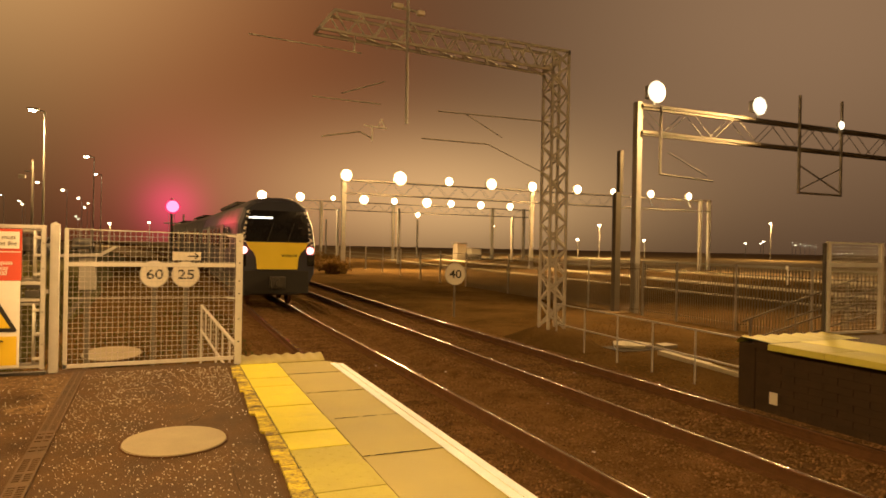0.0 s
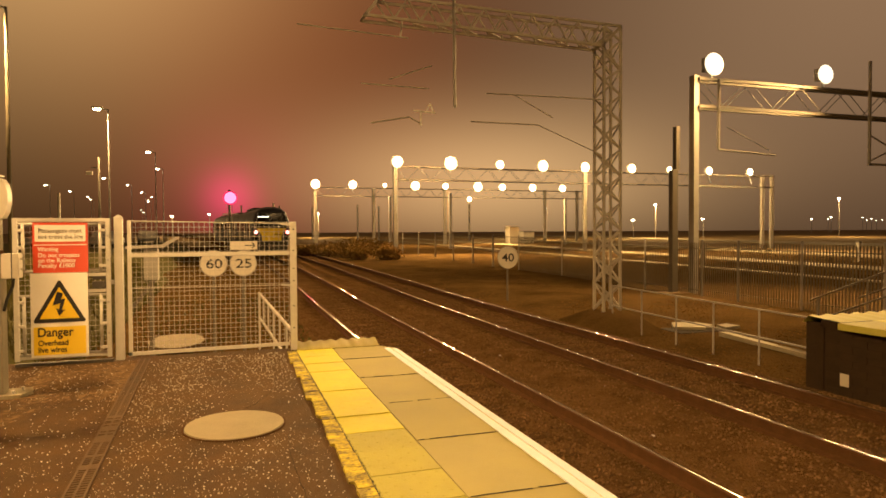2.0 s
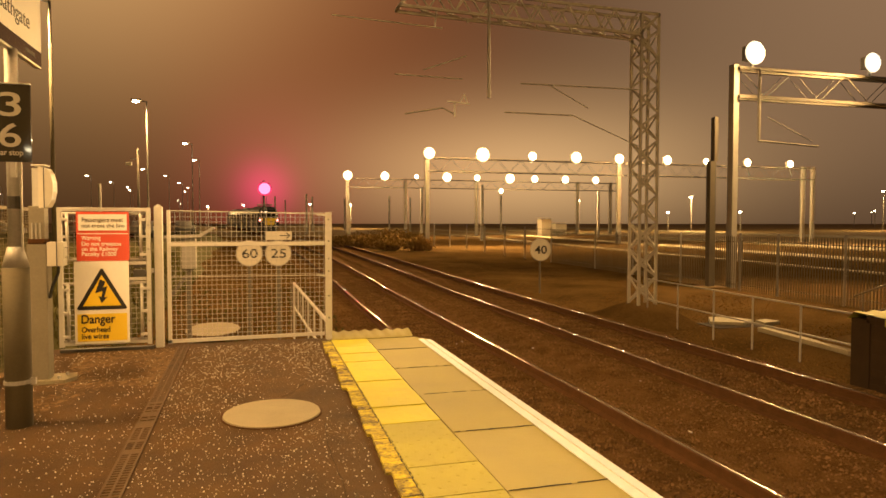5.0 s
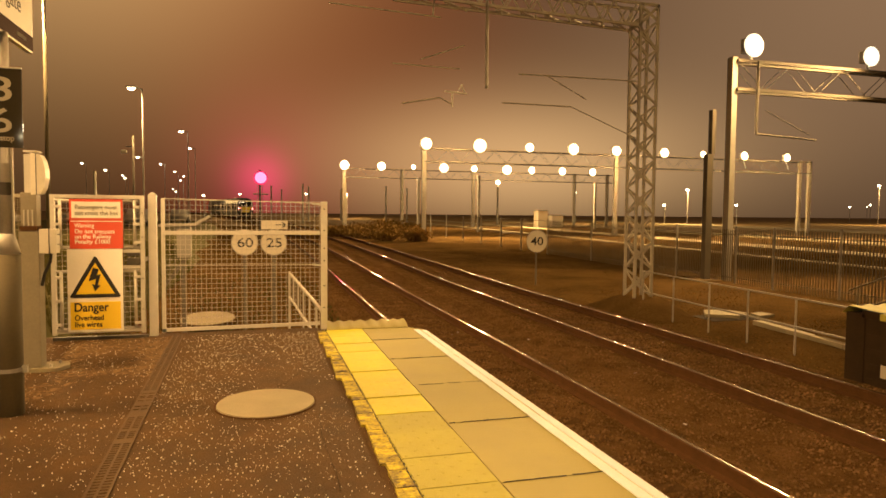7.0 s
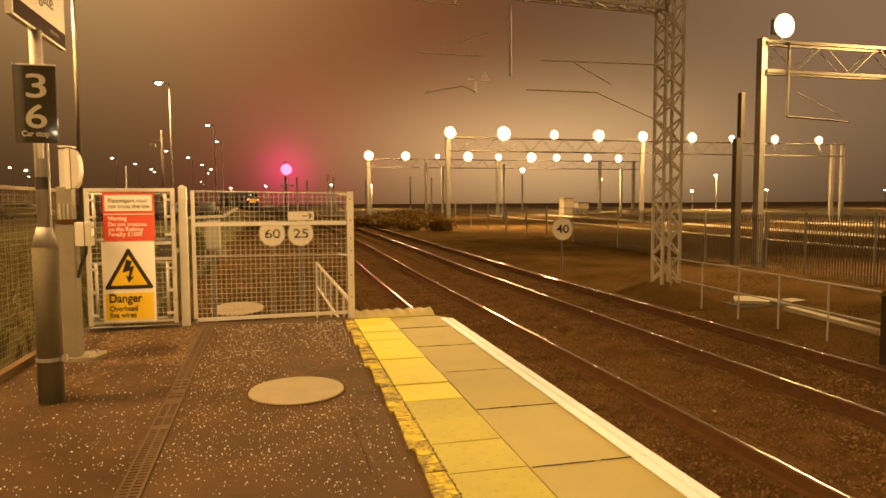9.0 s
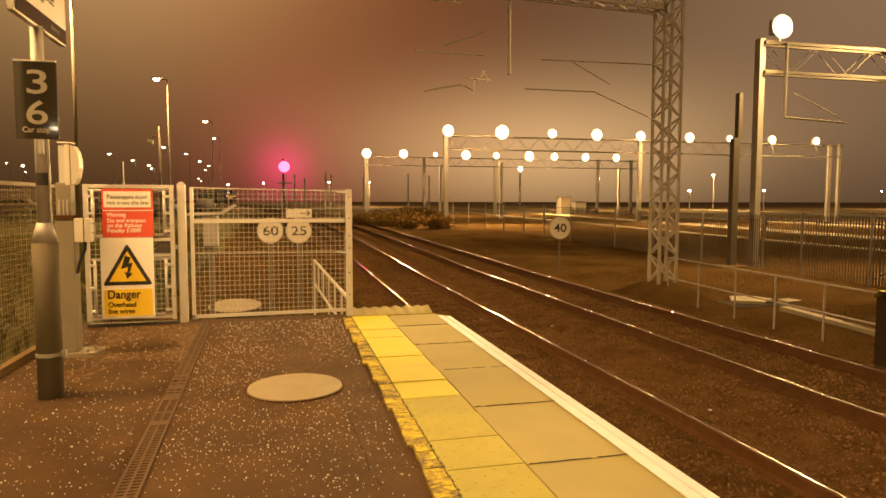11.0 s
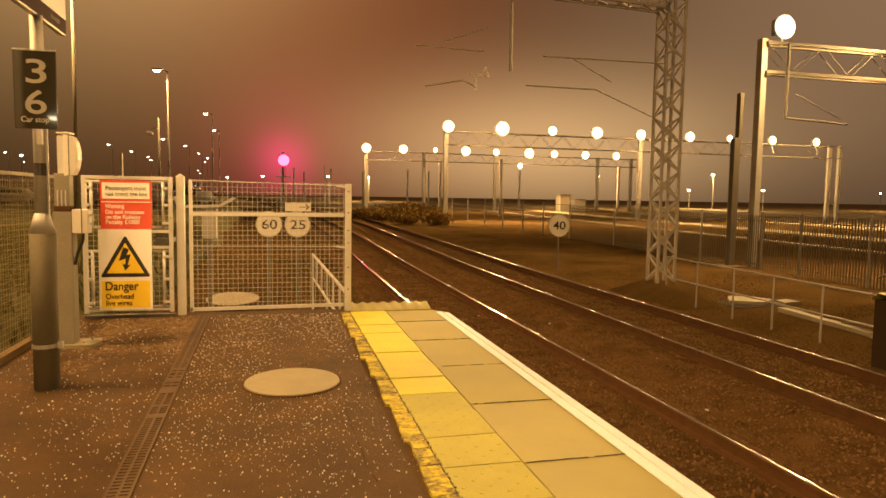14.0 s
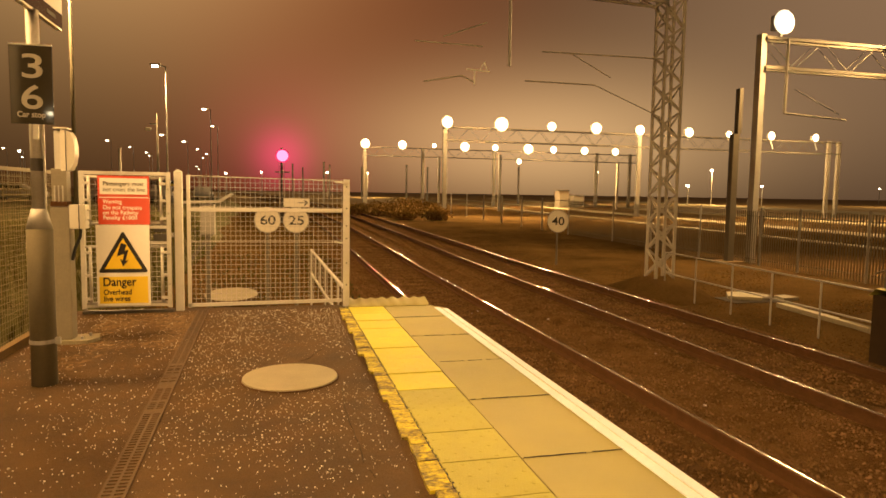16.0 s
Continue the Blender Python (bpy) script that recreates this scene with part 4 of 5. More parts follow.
def build_help_post():
    s = thing("equipment_post", "square galvanised post with two equipment boxes on a concrete plinth", "post", "", (-1.665, 6.32, 0))
    part("plinth", prism(B(), [(-0.10, -0.12), (0.20, -0.12), (0.26, 0.02), (0.22, 0.16), (-0.10, 0.16)], "z", -0.01, 0.03), M_COVER, s, "pale concrete plinth")
    part("column", box(B(), -0.072, 0.072, -0.072, 0.072, 0.03, 1.15, 0.012), M_POST, s, "square steel column")
    part("collar", box(B(), -0.062, 0.062, -0.076, 0.062, 1.15, 1.19, 0.006), M_RAIL, s, "brown rusted collar")
    part("upper_column", box(B(), -0.058, 0.058, -0.058, 0.058, 1.19, 1.46, 0.008), M_POST, s)
    for i in range(3):
        part("cable_gland", tube(B(), (-0.03 + 0.03 * i, -0.064, 1.19), (-0.03 + 0.03 * i, -0.064, 1.32), 0.006, 6), M_GALV, s)
    top = part("camera_housing", box(B(), -0.03, 0.02, -0.05, 0.06, 1.44, 1.77, 0.01), M_GALV, s, "pale equipment housing")
    pts = [(0.021, 1.44), (0.088, 1.45), (0.112, 1.50), (0.126, 1.58), (0.126, 1.65), (0.112, 1.72), (0.088, 1.765), (0.021, 1.785)]
    part("rounded_cover", prism(B(), pts, "y", -0.06, 0.06), M_CREAM, top, "rounded off-white cover")
    part("cover_seam", box(B(), 0.058, 0.064, -0.063, 0.06, 1.445, 1.775), M_BLACK, top)
    part("cover_top", box(B(), -0.03, 0.075, -0.065, 0.065, 1.785, 1.797, 0.004), M_CREAM, top)
    jb = part("junction_box", box(B(), 0.073, 0.195, -0.07, 0.05, 0.965, 1.165, 0.006), M_CREAM, s, "off-white junction box")
    part("box_seam", box(B(), 0.143, 0.150, -0.0735, 0.05, 0.965, 1.166), M_BLACK, jb)
    bm = B()
    pts = [(0.2, -0.04, 1.12), (0.225, -0.04, 1.12), (0.225, -0.04, 1.04), (0.2, -0.04, 1.04)]
    for a, b in zip(pts, pts[1:]):
        tube(bm, a, b, 0.006, 6)
    part("box_handle", bm, M_GALV, jb)
    bm = B()
    pts = [(0.145, -0.02, 0.965), (0.14, -0.02, 0.90), (0.10, -0.03, 0.80), (0.08, -0.04, 0.70)]
    for a, b in zip(pts, pts[1:]):
        tube(bm, a, b, 0.012, 8)
    part("cable", bm, M_RUBBER, s, "black hanging cable")
    for x, y in ((0.14, -0.06), (0.17, 0.08), (-0.08, -0.09)):
        part("anchor_bolt", tube(B(), (x, y, 0.03), (x, y, 0.055), 0.012, 6), M_GALV, s)
    return s


build_help_post()


# ---------------------------------------------------------------- lamps on poles
def build_platform_lamp():
    l = thing("platform_lamp", "slim tapered platform lamp post with a lit head", "lamp post", "platform lamps")
    part("pole", tube(B(), (0, 0, -0.6), (0, 0, 3.82), 0.05, 12, 0.03), M_GALV, l, "", True)
    part("arm", tube(B(), (0, 0, 3.78), (-0.10, -0.02, 3.86), 0.025, 8), M_GALV, l)
    head = part("lamp_head", box(B(), -0.42, -0.02, -0.13, 0.11, 3.83, 3.91, 0.03), M_GALV, l)
    part("lens", box(B(), -0.39, -0.06, -0.11, 0.09, 3.815, 3.829), M_GLOW_STREET, head, "glowing lens")
    return l


lamp0 = build_platform_lamp()
lamp0.matrix_world = pose(-1.85, 4.0, 0.6, 0, 0, 180)
for x, y in ((-1.85, -10.5), (12.75, 1.0), (12.75, -11.0)):
    copy_thing(lamp0, pose(x, y, 0.6, 0, 0, 180))


def build_street_lamp(height, steel=M_SHADE_STEEL, thick=0.055):
    l = thing("car_park_lamp", "tall car park lamp post with a single lit head", "lamp post", "car park lamps")
    part("pole", tube(B(), (0, 0, -0.3), (0, 0, height), thick, 12, 0.6 * thick), steel, l, "", True)
    part("arm", tube(B(), (0, 0, height - 0.04), (-0.35, 0, height + 0.04), 0.035, 8), M_GALV, l)
    head = part("lamp_head", box(B(), -0.80, -0.25, -0.15, 0.15, height + 0.02, height + 0.11, 0.03), M_GALV, l)
    bm = B()
    bmesh.ops.create_uvsphere(bm, u_segments=14, v_segments=8, radius=1.0, matrix=Matrix.LocRotScale((-0.56, 0, height - 0.02), None, (0.19, 0.13, 0.09)))
    part("lens", bm, M_GLOW_STREET, head, "glowing bowl lens", True)
    return l


lamp1 = build_street_lamp(8.2, M_GALV_DULL)
lamp1.matrix_world = pose(-5.95, 40.0, -0.1)
build_street_lamp(8.2, M_RUBBER).matrix_world = pose(-6.1, 5.2, -0.1)
build_street_lamp(8.2, M_POLE, 0.075).matrix_world = pose(-6.05, 22.95, -0.1)
for x, y in ((-5.6, 61.2), (-6.4, 77.4), (-14.1, 93.0), (-13.0, 105.3), (-13.3, 125.3), (-13.5, 142.2), (-16.1, 161.6), (-24.2, 108.5), (-24.4, 125.3), (-25.1, 144.0), (-26.9, 157.2), (-49.5, 141.0), (-49.8, 150.1), (-62.2, 188.4), (-25.3, 228.4), (-28.5, 264.2)):
    copy_thing(lamp1, pose(x, y, -0.1 + 0.4 * rise(y)))


build_street_lamp(4.4).matrix_world = pose(-8.2, -20.2, -0.1)


def build_camera_mast():
    m = thing("camera_mast", "plain steel mast with a small camera in the car park", "mast", "", (-6.45, 40.0, -0.1))
    part("mast", tube(B(), (0, 0, -0.3), (0, 0, 5.6), 0.075, 10, 0.055), M_SHADE_STEEL, m, "", True)
    part("camera_arm", bar(B(), (0, 0, 5.0), (-0.35, -0.1, 5.0), 0.06), M_GALV_DULL, m)
    part("camera_head", box(B(), -0.6, -0.3, -0.22, 0.0, 4.62, 4.80, 0.02), M_CREAM, m)
    return m


build_camera_mast()
post2 = thing("marker_post", "short plain steel post in the car park", "post", "", (-8.4, 40.0, -0.1))
part("post", tube(B(), (0, 0, -0.3), (0, 0, 3.6), 0.075, 8), M_GALV_DULL, post2)


# ---------------------------------------------------------------- signals and speed signs
def build_signal():
    s = thing("colour_light_signal", "railway signal post showing a red light", "signal", "", (0.36, 46.0, 0))
    g = ground_z(0.36, 46.0)
    part("post", tube(B(), (-0.05, 0.25, g - 0.1), (-0.05, 0.25, 4.2), 0.085, 10), M_DARK_STEEL, s)
    head = part("signal_head", box(B(), -0.36, 0.36, -0.05, 0.22, 3.25, 4.07, 0.30), M_BLACK, s, "black backing board")
    # ring and core drawn oversize: the red lamp's glare put into the shape
    bm = B()
    bmesh.ops.create_cone(bm, cap_ends=True, segments=24, radius1=0.46, radius2=0.46, depth=0.02, matrix=pose(0, -0.07, 3.66, 90, 0, 0))
    part("red_lens", bm, M_GLOW_RED, head, "lit red lens oversized to include its halo")
    bm = B()
    bmesh.ops.create_cone(bm, cap_ends=True, segments=24, radius1=0.38, radius2=0.36, depth=0.02, matrix=pose(0, -0.085, 3.66, 90, 0, 0))
    bm.to_mesh(part("lens_core", B(), M_GLOW_RED_CORE, head, "bright middle of the lens").data)
    bm.free()
    bm = B()
    for i in range(10):
        a, b = math.pi * i / 10, math.pi * (i + 1) / 10
        bar(bm, (0.43 * math.cos(a), -0.18, 3.66 + 0.43 * math.sin(a)), (0.43 * math.cos(b), -0.18, 3.66 + 0.43 * math.sin(b)), 0.012, 0.24, (0, 1, 0))
    part("hood", bm, M_BLACK, head, "black hood")
    part("ladder", bar(bar(B(), (0.12, 0.5, g), (0.12, 0.5, 4.0), 0.03), (-0.22, 0.5, g), (-0.22, 0.5, 4.0), 0.03), M_GALV_DULL, s)
    part("platform_rail", box(B(), -0.5, 0.5, 0.2, 0.9, 2.55, 2.62), M_GALV_DULL, s)
    part("cabinet", box(B(), 0.6, 1.2, 0.2, 0.7, g - 0.05, g + 1.2, 0.03), M_GALV_DULL, s)
    return s


build_signal()


def disc(bm, x, y, z, r, d=0.02, n=36):
    bmesh.ops.create_cone(bm, cap_ends=True, segments=n, radius1=r, radius2=r, depth=d, matrix=pose(x, y, z, 90, 0, 0))
    return bm


def speed_sign(text, x, y, z, r, label):
    s = thing("speed_sign", label, "sign", "speed signs", (x, y, 0))
    g = ground_z(x, y)
    part("post", tube(B(), (0, 0.05, g - 0.1), (0, 0.05, z + 0.1), 0.03, 8), M_SHADE_STEEL, s)
    plate = part("disc", disc(B(), 0, 0, z, r), M_CREAM, s, "pale round plate")
    rim = B()
    for i in range(36):
        a, b = 2 * math.pi * i / 36, 2 * math.pi * (i + 1) / 36
        bar(rim, (r * math.cos(a), -0.012, z + r * math.sin(a)), (r * math.cos(b), -0.012, z + r * math.sin(b)), 0.018, 0.01, (0, 1, 0))
    part("rim", rim, M_GALV_DULL, plate)
    lettering("numeral", text, r * 1.02, M_BLACK, plate, pose(-r * 0.60, -0.0125, z - r * 0.36, *FACE), r * 1.2, 0.001, r * 0.012)
    return s


speed_sign("60", -0.13, 14.0, 0.715, 0.255, "round speed sign reading 60 on a post beyond the gate")
speed_sign("25", 0.435, 14.0, 0.712, 0.255, "round speed sign reading 25 on a post beyond the gate")
speed_sign("40", 9.35, 21.0, 0.43, 0.385, "round speed sign reading 40 beside the far track")
arrow = thing("arrow_sign", "pale rectangular plate with an arrow above a speed sign", "sign", "speed signs", (0.45, 14.0, 0))
part("plate", box(B(), -0.26, 0.26, -0.01, 0.01, 0.985, 1.155, 0.004), M_CREAM, arrow)
part("arrow_mark", bar(bar(bar(B(), (0.02, -0.013, 1.07), (0.22, -0.013, 1.07), 0.022, 0.004, (0, 1, 0)), (0.15, -0.013, 1.125), (0.22, -0.013, 1.07), 0.022, 0.004, (0, 1, 0)), (0.15, -0.013, 1.015), (0.22, -0.013, 1.07), 0.022, 0.004, (0, 1, 0)), M_BLACK, arrow, "black arrow")
part("post", tube(B(), (0, 0.04, ground_z(0.45, 14) - 0.1), (0, 0.04, 1.12), 0.025, 8), M_SHADE_STEEL, arrow)


def build_lineside_frame():
    s = thing("lineside_equipment", "pale lineside equipment case with a sloping stay behind the gate", "equipment case", "", (-1.3, 14.0, 0))
    g = ground_z(-1.3, 14.0)
    part("case", box(B(), -0.10, 0.16, -0.1, 0.15, 0.42, 1.02, 0.02), M_GALV_DULL, s)
    part("stand", bar(bar(B(), (0.02, 0.02, g - 0.05), (0.02, 0.02, 0.45), 0.08), (0.10, 0.0, 0.45), (-0.35, 0.0, -0.15), 0.07), M_SHADE_STEEL, s)
    part("canopy", prism(B(), [(-0.40, 1.03), (0.25, 1.05), (0.52, 1.22), (0.48, 1.25), (0.23, 1.10), (-0.40, 1.08)], "y", -0.25, 0.25), M_GALV_DULL, s, "flat grey canopy")
    return s


build_lineside_frame()


# ---------------------------------------------------------------- overhead line mast and boom
def build_mast():
    m = thing("overhead_line_mast", "grey lattice steel mast with a cantilever boom over the tracks", "gantry", "", (0, 0, 0))
    x0, x1, y0, y1 = 9.04, 9.51, 14.42, 14.86
    ground, g = ground_z(9.2, 14.6), -0.70
    top = 6.42
    pieces("mast_leg", [((x, y, g), (x, y, top)) for x in (x0, x1) for y in (y0, y1)], M_MAST, m, 0.06)
    step = 0.335
    for face in range(4):
        z, flip = g + 0.04, face % 2
        while z + step < top:
            a, b = (0, 1) if flip else (1, 0)
            xs, ys = (x0, x1), (y0, y1)
            if face < 2:
                yy = y0 - 0.02 if face == 0 else y1 + 0.02
                pieces("lacing_bar", [((xs[a], yy, z), (xs[b], yy, z + step))], M_MAST, m, 0.055, 0.012, (0, 1, 0))
            else:
                xx = x0 - 0.02 if face == 2 else x1 + 0.02
                pieces("lacing_bar", [((xx, ys[a], z), (xx, ys[b], z + step))], M_MAST, m, 0.012, 0.055, (0, 1, 0))
            flip = 1 - flip
            z += step
    mound = B()
    cx, cy = (x0 + x1) / 2 + 0.1, (y0 + y1) / 2 + 0.08
    bmesh.ops.create_cone(mound, cap_ends=True, segments=24, radius1=2.2, radius2=0.6, depth=1.0, matrix=Matrix.LocRotScale((cx, cy, (g + 0.02 + ground - 0.1) / 2), None, (0.55, 1.0, g + 0.02 - ground + 0.1)))
    bmesh.ops.subdivide_edges(mound, edges=list(mound.edges), cuts=2, use_grid_fill=True)
    for v in mound.verts:
        v.co += Vector((0.05 * noise.noise(v.co * 4.0), 0.05 * noise.noise(v.co * 4.0 + Vector((7, 0, 0))), 0.03 * noise.noise(v.co * 5.0)))
    part("foundation", mound, M_EARTH, m, "stony mound over the foundation", True)
    # boom, a box lattice from the mast out over the near track
    xl, xr = 3.06, 9.53
    zt, zb = 6.42, 5.90
    for y in (y0, y1):
        pieces("boom_chord", [((xl + 0.35, y, zt + 0.11), (xr, y, zt)), ((xl, y, zb + 0.18), (xr - 0.55, y, zb)), ((xl, y, zb + 0.18), (xl + 0.35, y, zt + 0.11)),
                              ((xr - 0.55, y, zb), (xr - 0.05, y, zb - 0.55)), ((xr - 0.55, y, zb), (xr, y, zt))], M_MAST, m, 0.06)
    pieces("boom_tie", [((x, y0, z), (x, y1, z)) for x, z in ((xl, zb + 0.18), (xr - 0.55, zb), (xl + 0.35, zt + 0.11))], M_MAST, m, 0.05)
    n = 9
    pitch = (xr - 0.6 - xl - 0.35) / n
    for i in range(n):
        x = xl + 0.35 + pitch * i
        for y in (y0, y1):
            pieces("boom_lacing_bar", [((x, y, zt + 0.10 * (1 - i / n)), (x + pitch / 2, y, zb + 0.16 * (1 - i / n))), ((x + pitch / 2, y, zb + 0.16 * (1 - i / n)), (x + pitch, y, zt + 0.10 * (1 - i / n)))], M_MAST, m, 0.035)
        pieces("boom_lacing_bar", [((x, y0, zb + 0.16 * (1 - i / n)), (x + pitch, y1, zb + 0.16 * (1 - i / n)))], M_MAST, m, 0.03)
    # drop tube and its fittings
    part("drop_tube", tube(B(), (5.08, y0 - 0.1, 7.02), (5.09, y0 - 0.1, 4.15), 0.038, 10), M_GALV_DULL, m)
    part("cross_piece", bar(B(), (4.76, y0 - 0.1, 6.80), (5.44, y0 - 0.1, 6.74), 0.05), M_GALV_DULL, m)
    part("insulator", box(B(), 4.70, 4.95, y0 - 0.17, y0 - 0.03, 6.76, 6.86, 0.02), M_CREAM, m)
    part("insulator", box(B(), 5.30, 5.48, y0 - 0.17, y0 - 0.03, 6.68, 6.78, 0.02), M_CREAM, m)
    y = y0 - 0.05
    for a, b, r in (((3.58, y, 4.70), (4.57, y, 5.07), 0.016), ((2.95, y, 4.57), (4.48, y, 4.55), 0.016), ((3.16, y, 3.72), (4.01, y, 3.89), 0.018), ((4.01, y, 3.89), (4.28, y, 3.77), 0.016),
                    ((5.88, y, 4.53), (8.95, y, 4.56), 0.016), ((5.49, y, 3.86), (7.2, y, 3.86), 0.016), ((7.2, y, 3.86), (8.95, y, 3.2), 0.012), ((6.6, y, 4.53), (7.6, y, 4.05), 0.012)):
        part("registration_tube", tube(B(), a, b, r, 8), M_MAST, m)
    part("steady_arm", bar(bar(bar(B(), (4.12, y, 4.04), (4.65, y, 4.01), 0.03), (4.30, y, 4.03), (4.30, y, 3.70), 0.03), (4.42, y, 4.03), (4.52, y, 4.20), 0.02), M_WHITE_PAINT, m, "pale insulated fitting")
    bm = bar(bar(B(), (4.52, y, 4.20), (4.60, y, 4.02), 0.02), (4.50, y, 4.2), (4.54, y, 4.2), 0.03)
    part("clip", bm, M_WHITE_PAINT, m)
    for i in range(5):
        x = 4.6 + 0.85 * i
        part("hanger", bar(B(), (x, y0, zb + 0.02), (x + 0.02, y0, zb - 0.08), 0.04), M_MAST, m)
    part("registration_tube", tube(B(), (1.61, 14.6, 5.80), (4.08, 14.6, 5.71), 0.018, 8), M_MAST, m)
    part("registration_tube", tube(B(), (3.9, 14.6, 5.72), (3.9, 14.45, 6.06), 0.02, 6), M_MAST, m)
    return m


build_mast()
# ---------------------------------------------------------------- the yard's light portals
def flood(parent_name, x, y, z, size, label="bright floodlight on the yard gantry"):
    f = thing(parent_name, label, "floodlight", "yard floodlights", (x, y, z))
    part("housing", box(B(), -size * 0.38, size * 0.38, 0.02, size * 0.45, -size * 0.34, size * 0.34, 0.04), M_GALV_DULL, f)
    # lens drawn larger than the lamp, so its glare is in the shape
    bm = tube(B(), (0, -size * 0.06, 0), (0, size * 0.06, 0), size * 0.54, 24)
    bmesh.ops.bevel(bm, geom=list(bm.edges), offset=size * 0.05, segments=2, affect="EDGES")
    part("lens", bm, M_GLOW_NEAR if y < 30 else M_GLOW_LAMP, f, "glowing bulging lens, oversized to include its glare", True)
    lean = 0.38 if 30 < y < 60 and x > 48 else 0.02
    part("bracket", bar(B(), (0, size * 0.2, -size * 0.4), (lean, size * 0.2, -size * 0.4 - (0.95 if lean > 0.1 else 0.30)), 0.08), M_GALV, f)
    return f


def portal(name, y, z_top, z_bot, xs_posts, x0, x1, lamps, sizes, g, w=0.36, slope=0.0, steel=M_SHADE_STEEL, upright=M_GALV_DULL):
    p = thing(name, "long grey steel portal gantry over the lit sidings", "gantry", "yard gantries")
    for x in xs_posts:
        part("post", box(B(), x - w / 2, x + w / 2, y - 0.15, y + 0.15, g - 0.3, z_top + 0.15, 0.02), upright, p)
    for yy in (y - 0.2, y + 0.2):
        pieces("beam_chord", [((x0, yy, z), (x1, yy, z - slope)) for z in (z_top, z_bot)], steel, p, 0.11)
    n = int((x1 - x0) / 1.15)
    for yy in (y - 0.2, y + 0.2):
        for i in range(n):
            a, b = x0 + (x1 - x0) * i / n, x0 + (x1 - x0) * (i + 1) / n
            za, zb = (z_bot, z_top) if i % 2 else (z_top, z_bot)
            pieces("lacing_bar", [((a, yy, za - slope * i / n), (b, yy, zb - slope * i / n))], steel, p, 0.022)
    for x, size in zip(lamps, sizes):
        flood("floodlight", x, y - 0.35, z_top + 0.42 + (0.12 if y < 30 else 0), size)
    return p


pA = portal("yard_gantry", 20.6, 6.95, 5.93, (16.76, 36.0), 16.8, 36.0, (17.36, 22.75), (0.78, 0.70), -1.1, 0.23, 0.0, M_SHADE_STEEL, M_GALV_DULL)
# hung frame and drop posts on the near portal
bm = B()
for x in (25.17, 27.8):
    bar(bm, (x, 20.3, 3.95), (x, 20.3, 8.2), 0.09)
bar(bm, (25.17, 20.3, 4.0), (27.8, 20.3, 4.0), 0.09)
bar(bm, (25.17, 20.3, 4.12), (27.8, 20.3, 5.2), 0.05)
bar(bm, (25.17, 20.3, 5.2), (27.8, 20.3, 4.12), 0.05)
part("hung_frame", bm, M_GALV_DULL, pA, "braced frame hung below the beam")
part("drop_post", tube(tube(tube(B(), (17.62, 20.3, 6.95), (17.62, 20.3, 4.34), 0.05), (17.62, 20.3, 4.34), (20.3, 20.3, 4.22), 0.035), (18.0, 20.3, 5.2), (20.0, 20.3, 4.4), 0.02), M_SHADE_STEEL, pA)
flood("floodlight", 27.65, 20.2, 7.12, 0.36, "small floodlight on the yard gantry seen edge on")
dark = thing("dark_mast", "broad dark steel mast beside the sidings", "mast", "", (16.0, 20.8, 0))
part("mast", box(B(), -0.12, 0.13, -0.12, 0.12, -1.3, 3.6, 0.02), M_SHADE_STEEL, dark)
part("stub", box(B(), 0.04, 0.19, -0.12, 0.1, 3.6, 5.2, 0.01), M_SHADE_STEEL, dark)
part("foundation", box(B(), -0.5, 0.5, -0.5, 0.5, -1.5, -0.98, 0.02), M_SLEEPER, dark)

portal("yard_gantry", 59.0, 7.35, 6.15, (14.9, 34.7, 57.3, 58.6), 14.9, 58.6, (15.0, 20.2, 25.2, 29.8, 34.5, 40.0, 44.6, 49.7, 55.2), (1.05, 1.25, 0.85, 1.1, 0.95, 0.95, 0.65, 0.85, 0.8), -0.9, 0.4)
portal("yard_gantry", 90.0, 7.45, 6.3, (11.5, 30.0, 46.0, 51.5, 53.0), 11.5, 53.0, (11.5, 16.6, 21.1, 25.5, 30.0, 35.0, 38.9, 43.8, 48.8), (1.25, 1.15, 0.6, 1.3, 0.9, 1.35, 1.0, 1.15, 1.1), -0.6, 0.45)
flood("floodlight", 33.6, 89.55, 6.02, 0.7, "small lamp hung under the yard gantry")


def far_post(x, y, h):
    p = thing("yard_mast", "slim steel mast standing among the sidings", "mast", "yard masts", (x, y, ground_z(x, y)))
    part("post", box(B(), -0.14, 0.14, -0.14, 0.14, -0.2, h, 0.02), M_GALV_DULL, p)
    part("cap", box(B(), -0.17, 0.17, -0.17, 0.17, h, h + 0.06), M_GALV_DULL, p)
    return p


mast_a = far_post(13.5, 62.0, 6.2)
for x, y in ((19.0, 78.0), (24.0, 70.0), (13.0, 100.0), (21.5, 112.0), (27.0, 120.0), (33.0, 96.0), (39.0, 104.0), (44.0, 80.0), (16.0, 130.0), (9.0, 120.0), (5.0, 140.0), (7.0, 105.0), (2.5, 118.0)):
    copy_thing(mast_a, pose(x, y, ground_z(x, y)))


def small_lamp(x, y, z):
    l = thing("far_lamp", "small distant lit lamp on a slim post", "lamp post", "far lamps", (x, y, 0))
    part("post", tube(B(), (0, 0, ground_z(x, y) - 0.2), (0, 0, z), 0.09, 6), M_GALV_DULL, l)
    k = 1.0 if y < 200 else 0.7
    part("lens", box(B(), -0.35 * k, 0.1 * k, -0.15, 0.15, z, z + 0.3 * k, 0.05), M_GLOW_SMALL, l, "glowing head")
    return l


